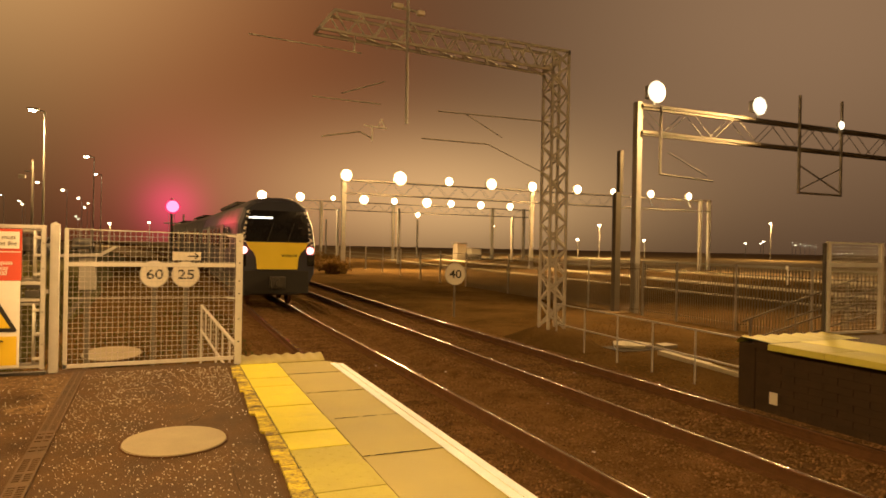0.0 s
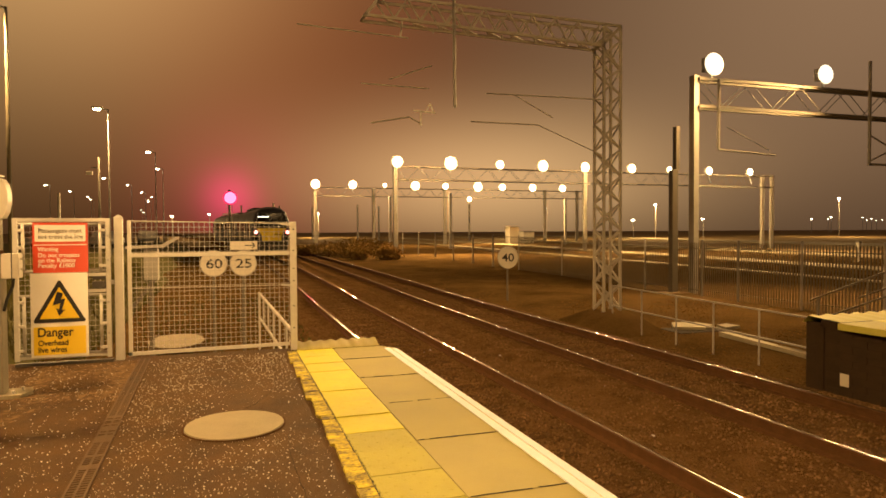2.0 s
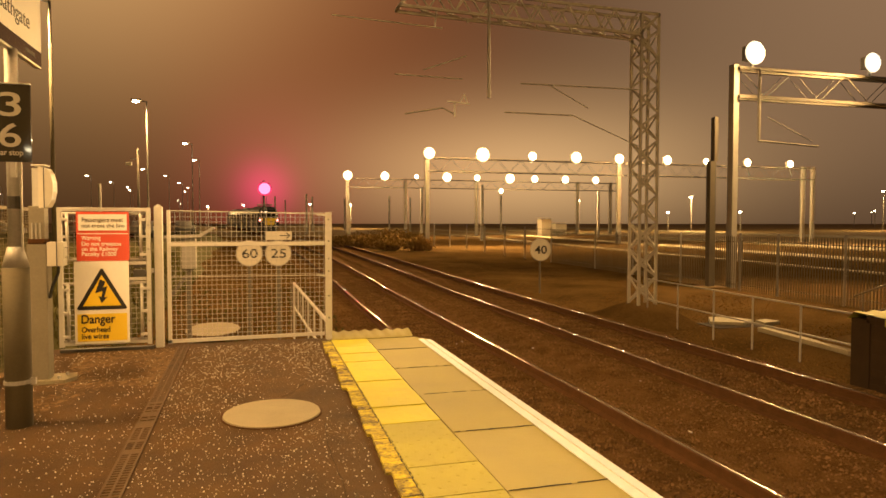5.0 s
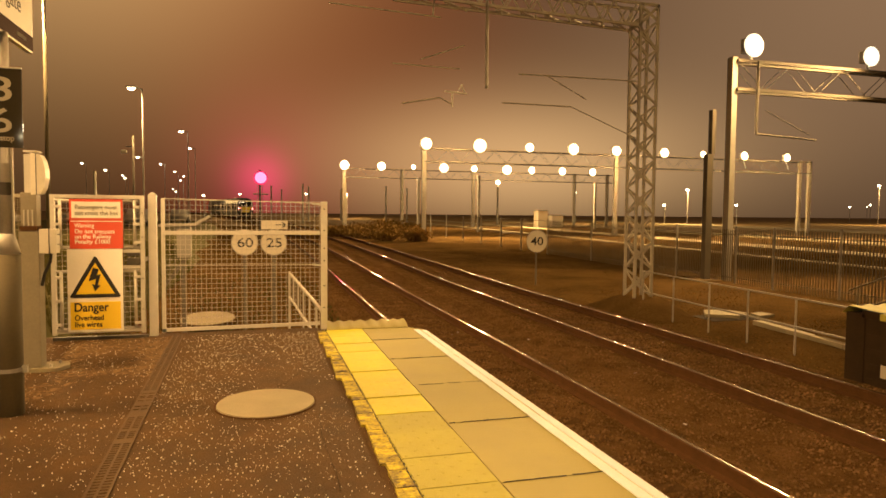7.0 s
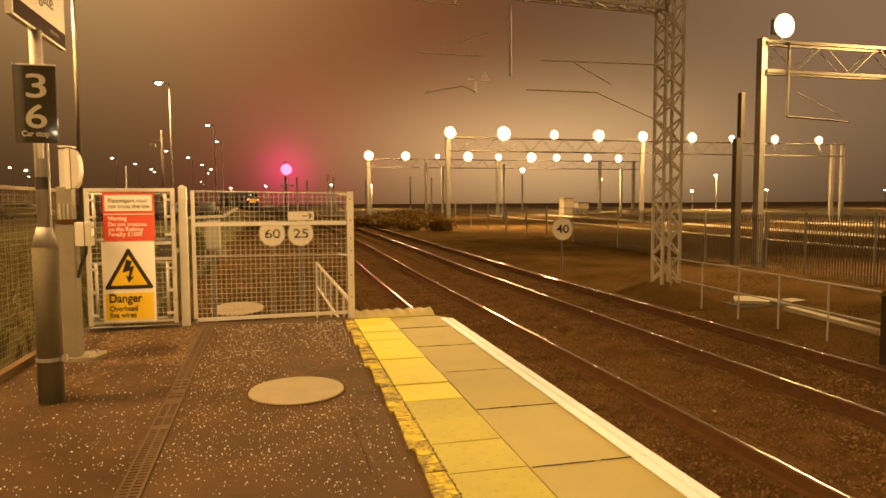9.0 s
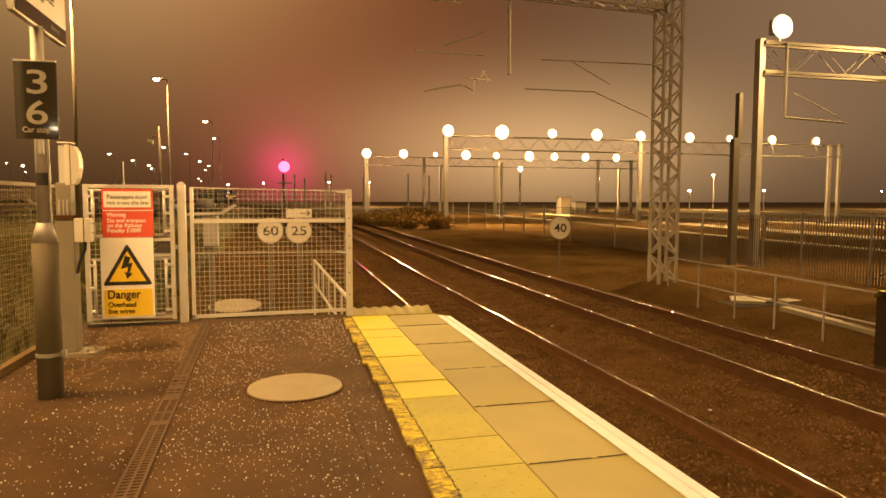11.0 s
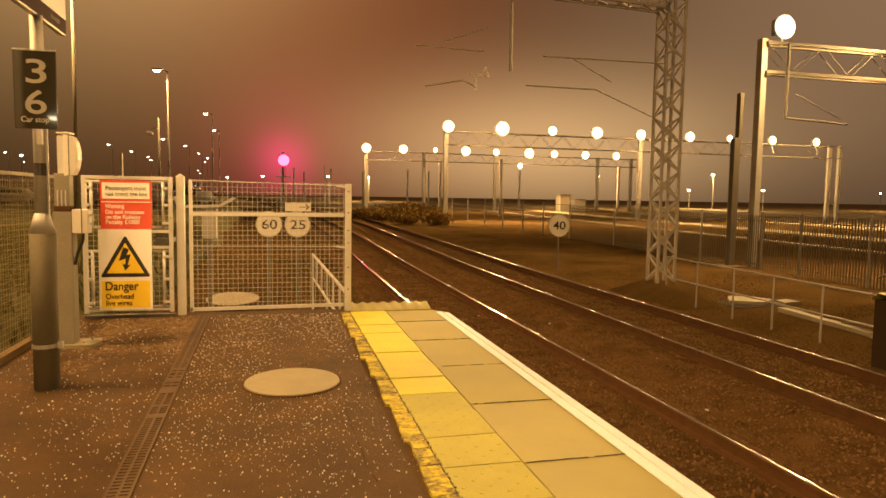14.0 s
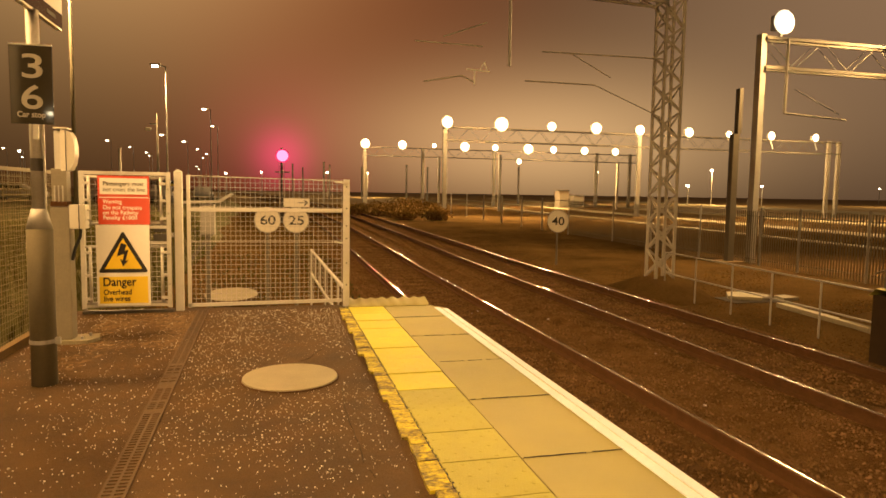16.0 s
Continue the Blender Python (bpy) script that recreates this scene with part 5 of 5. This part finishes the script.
for x, y, z in ((56.5, 110.0, 5.4), (80.5, 110.0, 6.3), (75.4, 110.0, 3.3), (91.9, 110.0, 3.5), (128.0, 110.0, 8.1), (175.0, 160.0, 4.5), (183.0, 160.0, 5.2), (249.9, 220.0, 5.9), (270.1, 220.0, 6.6), (272.4, 220.0, 5.6), (275.3, 220.0, 6.2), (278.4, 220.0, 5.4), (281.8, 220.0, 5.5), (285.6, 220.0, 5.0), (301.4, 220.0, 2.0), (304.2, 220.0, 1.8), (307.9, 220.0, 2.1), (311.5, 220.0, 2.1),
                (-10.8, 150.0, 4.8), (-3.4, 150.0, 5.2), (10.8, 150.0, 5.5), (19.8, 150.0, 5.5), (-50.3, 150.0, 8.3)):
    small_lamp(x, y, z)


# ---------------------------------------------------------------- palisade fences and walkways of the sidings
def palisade(name, x, ys, z0, z1, pitch, w, material, label):
    f = thing(name, label, "fence", "gates and fences")
    me = bpy.data.meshes.new("pale")
    bm = prism(B(), [(0, z0), (w, z0), (w, z1 - 0.06), (w / 2, z1), (0, z1 - 0.06)], "x", x - 0.003, x + 0.003)
    bm.to_mesh(me)
    bm.free()
    me.materials.append(material)
    y = ys[0]
    while y < ys[1]:
        ob = new("pale", me)
        ob.parent = f
        ob.location = (0, y, rise(y))
        y += pitch
    for z in (z0 + 0.25, z1 - 0.22):
        part("rail", bar(bar(B(), (x + 0.04, ys[0], z), (x + 0.04, 21.0, z), 0.03), (x + 0.04, 21.0, z), (x + 0.04, ys[1], z + rise(ys[1])), 0.03), material, f)
    return f


pf = palisade("palisade_fence", 16.4, (6.0, 35.2), -1.1, 0.90, 0.105, 0.046, M_SHADE_STEEL, "dark steel palisade fence beside the sidings")
for y in (8.2, 12.7, 15.3, 17.85, 19.6, 23.0, 26.5, 30.0, 35.2):
    part("tall_post", box(B(), 16.30, 16.355, y - 0.03, y + 0.03, -1.15 + rise(y), 0.99 + rise(y), 0.005), M_GALV_DULL, pf, "tall pale post")
pf["label"] = "dark steel palisade fence with taller posts beside the sidings"
far_fence = thing("lineside_fence", "slim post and rail fence running on along the sidings", "fence", "gates and fences")
for y in (39.2, 42.8, 47.0, 51.5, 56.5, 62.0):
    part("post", box(B(), 16.32, 16.40, y - 0.04, y + 0.04, -1.2 + rise(y), 0.95 + rise(y), 0.01), M_GALV, far_fence)
for z in (0.85, -0.1):
    part("rail", bar(B(), (16.36, 35.3, z + rise(35.3)), (16.36, 64.0, z + rise(64.0)), 0.03), M_SHADE_STEEL, far_fence)
for x, y in ((29.3, 35.1), (42.3, 34.8)):
    mp = thing("marker_post", "short pale post standing on the yard walkway", "post", "yard marker posts", (x, y, ground_z(x, y)))
    part("post", box(B(), -0.11, 0.11, -0.11, 0.11, -0.1, 1.35, 0.02), M_CREAM, mp)
    part("cap", box(B(), -0.13, 0.13, -0.13, 0.13, 1.35, 1.41, 0.01), M_GALV_DULL, mp)
for x, w, y0, y1, z in ((28.0, 0.7, 14.0, 120.0, -1.0), (36.5, 2.6, 20.0, 140.0, -1.0), (50.0, 4.5, 20.0, 150.0, -0.98), (78.0, 10.0, 20.0, 180.0, -0.95)):
    bm = B()
    prev = None
    for y in [y0 + (y1 - y0) * i / 24 for i in range(25)]:
        zz = z + rise(y)
        row = [bm.verts.new((x - w / 2, y, zz - 0.5)), bm.verts.new((x - w / 2, y, zz)), bm.verts.new((x + w / 2, y, zz)), bm.verts.new((x + w / 2, y, zz - 0.5))]
        if prev:
            for i in range(3):
                bm.faces.new((prev[i], prev[i + 1], row[i + 1], row[i]))
        prev = row
    bmesh.ops.recalc_face_normals(bm, faces=bm.faces)
    setting("pavement", bm, M_WALKWAY, "pale concrete walkway between the sidings", "walkway")
for x, y, w, h in ((39.7, 88.0, 1.5, 1.9), (43.0, 90.0, 1.7, 1.2)):
    c = thing("siding_cabin", "small pale equipment cabin among the sidings", "cabin", "", (x, y, ground_z(x, y)))
    part("body", box(B(), -w / 2, w / 2, -0.8, 0.8, -0.1, h + 0.5, 0.04), M_CREAM, c)
    part("roof", box(B(), -w / 2 - 0.1, w / 2 + 0.1, -0.9, 0.9, h + 0.5, h + 0.6, 0.02), M_GALV_DULL, c)


# ---------------------------------------------------------------- opposite platform, its handrail and fence
def build_far_platform():
    p = tagged(part("opposite_platform", prism(B(), [(8.42, -1.4), (15.5, -1.4), (15.5, -0.004), (8.40, -0.004), (8.40, -0.10), (8.42, -0.10)], "y", -30, 7.55), M_BRICK_DARK),
               "dark walled opposite platform with pale coping", "platform", "", "structure")
    y = 7.17
    rng = random.Random(3)
    while y > -10:
        ob = part("coping_slab", box(B(), 8.27, 8.98, y - 0.90, y - 0.008, -0.085, 0.012, 0.014), M_TACTILE, p)
        ob.location.z = rng.uniform(-0.003, 0.003)
        y -= 0.908
    part("yellow_strip", box(B(), 8.99, 9.9, -12, 7.2, -0.05, 0.009), M_TACTILE_PAINT, p, "yellow tactile strip")
    part("surface", box(B(), 9.91, 15.4, -29, 7.5, -0.05, 0.006), M_ASPHALT_PATCH, p, "asphalt surface")
    bm = B()
    n = 36
    a, b, c = [], [], []
    for i in range(n + 1):
        x = 8.33 + (10.3 - 8.33) * i / n
        w = 0.5 + 0.5 * math.sin(i * 1.2)
        a.append(bm.verts.new((x + 0.02, 7.175, 0.012)))
        b.append(bm.verts.new((x, 7.70, 0.035 + 0.03 * w)))
        c.append(bm.verts.new((x, 7.81, -0.06)))
    for i in range(n):
        bm.faces.new((a[i], a[i + 1], b[i + 1], b[i]))
        bm.faces.new((b[i], b[i + 1], c[i + 1], c[i]))
    part("end_lip", bm, M_TACTILE, p, "wavy raised mortar lip at the platform end", True)
    bm = box(B(), 8.40, 15.4, 7.5, 7.80, -1.4, -0.05)
    part("end_wall", bm, M_BRICK_DARK, p, "dark block end wall")
    part("wall_tag", box(B(), 8.405, 8.417, 7.09, 7.23, -0.90, -0.72, 0.004), M_NUMERAL, p, "small pale plate on the wall")
    bm = B()
    for cc in range(10):
        z = -0.11 - 0.105 * cc
        yy = 0.0 + (0.22 if cc % 2 else 0)
        while yy < 7.05:
            box(bm, 8.410, 8.418, yy, yy + 0.425, z - 0.094, z)
            yy += 0.44
    tagged(part("wall_blocks", bm, M_BRICK_DARK, p, "blocks coloured dark as an unlit wall"), kind="stuff")
    return p


build_far_platform()


def build_far_gate():
    g = thing("mesh_gate", "pale welded mesh gate at the end of the opposite platform", "gate", "gates and fences", (0, 7.72, 0))
    bm = B()
    for x in (10.27, 11.60):
        bar(bm, (x, 0, -0.02), (x, 0, 1.56), 0.062)
    bar(bm, (10.27, 0, 1.54), (11.60, 0, 1.54), 0.035)
    bar(bm, (10.27, 0, 1.17), (11.60, 0, 1.17), 0.075)
    bar(bm, (10.27, 0, 0.03), (11.60, 0, 0.03), 0.035)
    part("frame", bm, M_GALV, g)
    part("mesh_panel", mesh_infill(B(), 10.30, 11.57, 0.03, 1.54, 0.004, 0.06), M_GALV, g, "welded square wire mesh")
    part("hanging_post", bar(B(), (10.205, 0.02, -0.1), (10.205, 0.02, 1.53), 0.045), M_DARK_STEEL, g, "dark steel post")
    bm = B()
    for x in (13.2, 14.8):
        bar(bm, (x, 0, -0.02), (x, 0, 1.56), 0.045)
    part("fence_posts", bm, M_GALV, g)
    part("side_panel", mesh_infill(B(), 11.65, 14.8, 0.03, 1.50, 0.004, 0.06), M_GALV, g)
    return g


build_far_gate()


def build_handrails():
    h = thing("lineside_handrail", "galvanised two-rail handrail beside the far track", "railing", "")
    x = 9.15
    ys = [8.3, 9.5, 10.66, 11.78, 13.0, 14.2]
    for y in ys[1:]:
        part("post", tube(B(), (x, y, ground_z(x, y) - 0.05), (x, y, -0.10 + 0.015 * (y - 9)), 0.017, 8), M_GALV_DULL, h)
    part("top_rail", tube(B(), (x, 7.85, -0.12), (x, 14.2, -0.022), 0.017, 8), M_GALV_DULL, h)
    part("mid_rail", tube(B(), (x, 7.85, -0.62), (x, 14.2, -0.522), 0.017, 8), M_GALV_DULL, h)
    k = thing("kerb_edging", "low pale concrete edging beside the walkway", "kerb", "")
    for i in range(4):
        a, b = Vector((10.18, 8.6, -1.06)).lerp(Vector((10.72, 12.2, -1.06)), i / 4), Vector((10.18, 8.6, -1.06)).lerp(Vector((10.72, 12.2, -1.06)), i / 4 + 0.245)
        part("kerb_piece", bar(B(), a, b, 0.2, 0.2), M_COVER, k)
    s = thing("concrete_slab", "broken pale concrete trough lids lying over a dark pit", "slab", "", (10.8, 13.5, ground_z(10.8, 13.5)))
    # no hole: the pit's shade is the colour of a flat dark sheet
    part("pit", box(B(), -0.75, 0.75, -0.75, 0.1, -0.2, 0.012, 0.01), M_BRICK_DARK, s, "dark sheet standing in for a pit's shade")
    part("slab", prism(B(), [(-0.55, -0.2), (0.1, -0.55), (0.6, -0.2), (0.5, 0.3), (-0.1, 0.45)], "z", 0.014, 0.085), M_COVER, s)
    part("lid", prism(B(), [(0.62, -0.62), (1.15, -0.5), (1.1, -0.1), (0.72, -0.2)], "z", 0.0, 0.07), M_COVER, s)
    r = thing("ramp_handrail", "sloping tubular handrail on the ramp behind the opposite platform", "railing", "")
    for x, y0, y1 in ((11.3, 7.9, 10.4), (12.6, 7.9, 10.4)):
        for dz in (0.0, -0.45):
            part("rail", tube(B(), (x, y0, 0.95 + dz), (x, y1, -0.10 + dz), 0.02, 8), M_SHADE_STEEL, r)
        for i in range(3):
            yy = y0 + 0.2 + (y1 - y0 - 0.4) * i / 2
            zz = 0.95 - 1.05 * (yy - y0) / (y1 - y0)
            part("post", tube(B(), (x, yy, -1.1), (x, yy, zz), 0.02, 8), M_SHADE_STEEL, r)
    setting("ramp", prism(B(), [(7.83, -1.4), (10.6, -1.4), (10.6, -1.02), (7.83, -0.02)], "x", 10.5, 13.2), M_SLEEPER, "sloping concrete ramp behind the opposite platform", "ramp")


build_handrails()


def build_tufts(name, count, xr, yr, label, seed, lo, hi, material=M_GRASS):
    rng = random.Random(seed)
    verts, faces = [], []
    for _ in range(count):
        y = yr[0] + (yr[1] - yr[0]) * rng.random() ** 1.6
        x = rng.uniform(*xr)
        z = ground_z(x, y)
        for _b in range(5):
            a, h, w = rng.uniform(0, 6.28), rng.uniform(lo, hi), rng.uniform(0.008, 0.02)
            dx, dy = math.cos(a), math.sin(a)
            o = len(verts)
            verts += [(x - dy * w, y + dx * w, z - 0.02), (x + dy * w, y - dx * w, z - 0.02), (x + dx * h * 0.5, y + dy * h * 0.5, z + h)]
            faces.append((o, o + 1, o + 2))
    me = bpy.data.meshes.new(name)
    me.from_pydata(verts, [], faces)
    me.materials.append(material)
    tagged(new(name, me), label, "grass", "", "stuff")


build_tufts("grass", 16000, (-9.0, -2.5), (-4.0, 30.0), "rough grass on the bank behind the platform fence", 6, 0.08, 0.30)

build_tufts("weeds", 900, (-2.4, 2.0), (8.2, 26.0), "low dark weeds among the stones beyond the gate", 21, 0.04, 0.16)


def build_shrub(seed, wide, high):
    """A ragged low shrub: a few crooked stems and many small leaf blades in uneven clumps."""
    rng = random.Random(seed)
    s = thing("shrub", "ragged brown scrub bush growing beside the line", "shrub", "lineside shrubs")
    stems = B()
    tips = []
    for _ in range(9):
        a, r = rng.uniform(0, 6.28), rng.uniform(0.1, 0.5) * wide
        p, q = Vector((0.1 * math.cos(a), 0.1 * math.sin(a), -0.2)), Vector((r * math.cos(a), r * math.sin(a), high * rng.uniform(0.45, 1.0)))
        mid = p.lerp(q, 0.5) + Vector((rng.uniform(-0.15, 0.15), rng.uniform(-0.15, 0.15), 0.1))
        tube(stems, p, mid, 0.05, 6, 0.03)
        tube(stems, mid, q, 0.03, 5, 0.01)
        tips += [mid, q, mid.lerp(q, 0.5)]
    part("stems", stems, M_TIMBER, s)
    verts, faces = [], []
    for tip in tips:
        for _ in range(70):
            c = tip + Vector((rng.gauss(0, 0.17 * wide), rng.gauss(0, 0.17 * wide), rng.gauss(0, 0.14 * high)))
            c.z = max(0.05, c.z)
            u = Vector((rng.uniform(-1, 1), rng.uniform(-1, 1), rng.uniform(-1, 1))).normalized() * rng.uniform(0.06, 0.14)
            w = u.cross(Vector((rng.uniform(-1, 1), rng.uniform(-1, 1), rng.uniform(-1, 1)))).normalized() * 0.05
            o = len(verts)
            verts += [c - u, c + w, c + u, c - w]
            faces.append((o, o + 1, o + 2, o + 3))
    me = bpy.data.meshes.new("leaves")
    me.from_pydata(verts, [], faces)
    me.materials.append(M_FOLIAGE)
    ob = new("leaves", me)
    ob.parent = s
    tagged(ob, "small withered brown leaves", kind="stuff")
    return s


for i, (x, y, wide, high) in enumerate(((6.6, 58.0, 1.9, 1.0), (8.3, 57.0, 2.3, 1.0), (9.4, 60.0, 2.4, 1.2), (10.6, 56.0, 2.2, 0.9), (11.6, 60.5, 2.6, 1.3), (12.7, 55.0, 2.3, 1.0), (13.8, 61.0, 2.5, 1.2), (9.7, 50.5, 1.9, 0.8), (11.9, 49.0, 2.0, 0.9))):
    build_shrub(40 + i, wide, high).matrix_world = pose(x, y, ground_z(x, y))


# ---------------------------------------------------------------- parked cars far across the car park
def build_car():
    c = thing("parked_car", "silver parked car in the far car park", "car", "parked cars")
    prof = [(-2.1, 0.35), (2.1, 0.35), (2.15, 0.75), (1.9, 0.9), (1.0, 0.98), (0.4, 1.42), (-1.0, 1.45), (-1.7, 1.0), (-2.1, 0.9)]
    bm = prism(B(), prof, "y", -0.85, 0.85)
    bmesh.ops.bevel(bm, geom=list(bm.edges), offset=0.05, segments=2, affect="EDGES")
    part("body", bm, M_CAR, c, "", True)
    part("windows", prism(B(), [(-1.5, 0.98), (0.85, 0.98), (0.38, 1.36), (-0.98, 1.38)], "y", -0.856, 0.856), M_GLASS_DARK, c)
    for x in (-1.35, 1.35):
        for y in (-0.8, 0.8):
            w = B()
            bmesh.ops.create_cone(w, cap_ends=True, segments=16, radius1=0.32, radius2=0.32, depth=0.2, matrix=pose(x, y, 0.32, 90, 0, 0))
            part("wheel", w, M_RUBBER, c)
    return c


car = build_car()
car.matrix_world = pose(-21.0, 62.0, -0.05 + 0.4 * rise(62))
for x, y, a in ((-13.0, 60.0, 10), (-9.5, 62.0, 85), (-15.5, 70.0, 80), (-26.0, 66.0, 5), (-8.0, 78.0, 90)):
    copy_thing(car, pose(x, y, -0.05 + 0.4 * rise(y), 0, 0, a))


# ---------------------------------------------------------------- the departing train
CAR_LENGTH = 20.0


def build_carriage(last):
    c = thing("train_carriage", "rear train carriage with a yellow end and lit red tail lamps" if last else "dark blue carriage of an electric train", "train", "train carriages")
    L = CAR_LENGTH
    prof = [(-1.22, 0.95), (1.22, 0.95), (1.36, 1.30), (1.38, 2.2), (1.30, 3.0), (1.10, 3.55), (0.75, 3.82), (0.3, 3.92), (-0.3, 3.92), (-0.75, 3.82), (-1.10, 3.55), (-1.30, 3.0), (-1.38, 2.2), (-1.36, 1.30)]
    bm = B()
    rows = []
    ends = [(0.0, 0.93, 0.15), (0.25, 0.98, 0.05), (0.9, 1.0, 0.0), (L - 0.3, 1.0, 0.0)] if last else [(0.0, 1.0, 0.0), (L - 0.3, 1.0, 0.0)]
    for y, k, drop in ends:
        rows.append([bm.verts.new((u * k, y + (0.35 * max(0, (v - 2.2) / 1.7) if last and y < 0.5 else 0), v - drop * (v / 3.9))) for u, v in prof])
    for a, b in zip(rows, rows[1:]):
        for i in range(len(prof)):
            j = (i + 1) % len(prof)
            bm.faces.new((a[i], a[j], b[j], b[i]))
    bm.faces.new(rows[0])
    bm.faces.new(rows[-1][::-1])
    bmesh.ops.recalc_face_normals(bm, faces=bm.faces)
    body = part("body", bm, M_TRAIN_BLUE, c, "dark blue body shell")
    for side in (-1, 1):
        for k in range(8):
            y = 2.6 + 2.1 * k
            part("side_window", box(B(), side * 1.37, side * 1.395, y, y + 1.5, 2.05, 2.85, 0.01), M_GLASS_DARK, body)
        for y in (5.6, 13.6):
            part("side_door", box(B(), side * 1.375, side * 1.40, y - 0.7, y + 0.7, 1.05, 3.0, 0.01), M_TRAIN_WHITE, body, "pale sliding door")
    for y in (3.2, L - 3.4):
        bogie = part("bogie", box(B(), -1.1, 1.1, y - 1.5, y + 1.5, 0.35, 0.85, 0.05), M_DARK_STEEL, c)
        for dy in (-1.05, 1.05):
            w = B()
            for sx in (-0.755, 0.755):
                bmesh.ops.create_cone(w, cap_ends=True, segments=20, radius1=0.42, radius2=0.42, depth=0.12, matrix=pose(sx, y + dy, 0.42, 0, 90, 0))
            part("wheelset", tube(w, (-0.7, y + dy, 0.42), (0.7, y + dy, 0.42), 0.07, 8), M_RAIL, bogie)
    part("underframe", box(B(), -1.15, 1.15, 5.2, L - 5.4, 0.45, 0.94, 0.04), M_DARK_STEEL, c)
    part("roof_pod", box(B(), -0.8, 0.8, 6.0, 14.0, 3.85, 4.0, 0.05), M_DARK_STEEL, c)
    if last:
        y = -0.03
        yel = part("yellow_panel", prism(B(), [(-0.68, 1.40), (0.68, 1.40), (0.72, 1.80), (0.80, 1.98), (0.95, 2.12), (1.05, 2.33), (-1.05, 2.33), (-0.95, 2.12), (-0.80, 1.98), (-0.72, 1.80)], "y", -0.06, 0.04), M_TRAIN_YELLOW, c, "yellow end panel")
        part("number_bar", box(B(), 0.14, 0.66, -0.066, -0.061, 1.83, 1.91), M_YELLOW, yel, "dark unit number mark")
        part("windscreen", prism(B(), [(-1.08, 2.36), (1.08, 2.36), (1.02, 3.15), (0.85, 3.42), (-0.85, 3.42), (-1.02, 3.15)], "y", -0.03, 0.5), M_GLASS_DARK, c, "dark windscreen")
        part("wiper", bar(B(), (0.35, -0.05, 2.36), (0.55, -0.03, 3.0), 0.03), M_RUBBER, c)
        part("wiper", bar(B(), (-0.35, -0.05, 2.36), (-0.15, -0.03, 3.0), 0.03), M_RUBBER, c)
        part("destination_display", box(B(), -0.98, -0.20, -0.05, -0.031, 3.14, 3.20), M_GLOW_DEST, c, "lit destination display")
        for side in (-1, 1):
            tl = B()
            bmesh.ops.create_cone(tl, cap_ends=True, segments=18, radius1=0.125, radius2=0.11, depth=0.06, matrix=pose(side * 1.13, -0.05, 2.05, 90, 0, 0))
            part("tail_lamp", tl, M_GLOW_TAIL, c, "lit red tail lamp")
            part("lamp_cluster", box(B(), side * 1.03, side * 1.30, -0.03, 0.1, 1.50, 1.92, 0.04), M_GLASS_DARK, c)
            dots = B()
            for i in range(13):
                k = i / 12
                for j in (0, 1):
                    x, y, z = 1.19 - 0.22 * k - 0.09 * ((i + j) % 2), -0.02 + 0.21 * k, 2.25 + 1.15 * k
                    if j == 0 or i % 3:
                        box(dots, side * (x - 0.034), side * (x + 0.034), y - 0.02, y + 0.3, z + 0.045 * j - 0.024, z + 0.045 * j + 0.024)
            part("corner_pattern", dots, M_WHITE_PAINT, c, "white dotted pattern up the corner")
        cp = B()
        box(cp, -0.25, 0.25, -0.35, 0.1, 0.75, 1.15, 0.04)
        tube(cp, (0, -0.3, 0.95), (0, -0.55, 0.95), 0.12, 12)
        part("coupler", cp, M_DARK_STEEL, c, "dark coupler")
        part("valance", box(B(), -1.1, 1.1, -0.02, 0.2, 0.55, 1.35, 0.04), M_RUBBER, c)
    return c


def on_track(y):
    """Where a carriage with its rear end at y stands on the near track, its two bogies on the rails."""
    def rail(v):
        return Vector((NEAR + bend(v), v, TOP_NEAR + rise(v)))
    rear, front = rail(y + 3.2), rail(y + CAR_LENGTH - 3.4)
    along = (front - rear).normalized()
    turn = math.degrees(math.atan2(-along.x, along.y))
    climb = math.degrees(math.asin(along.z))
    return pose(*(rear - along * 3.2), climb, 0, turn)


rear_car = build_carriage(True)
mid_car = build_carriage(False)
lead_car = build_carriage(False)
TRAIN_START, TRAIN_SPEED = 23.3, 13.3


def run(t):
    """How far the rear of the train has gone: a steady run, then gathering speed."""
    return TRAIN_START + TRAIN_SPEED * t + 0.55 * max(0.0, t - 4.0) ** 2


def motions():
    for k, ob in enumerate((rear_car, mid_car, lead_car)):
        walk(ob, [(t, on_track(run(t) + CAR_LENGTH * k)) for t in (0, 0.5, 1, 1.5, 2, 2.5, 3, 3.5, 4, 5, 6, 7, 8, 9, 10, 11, 12, 13, 14, 15, 16)])


motions()
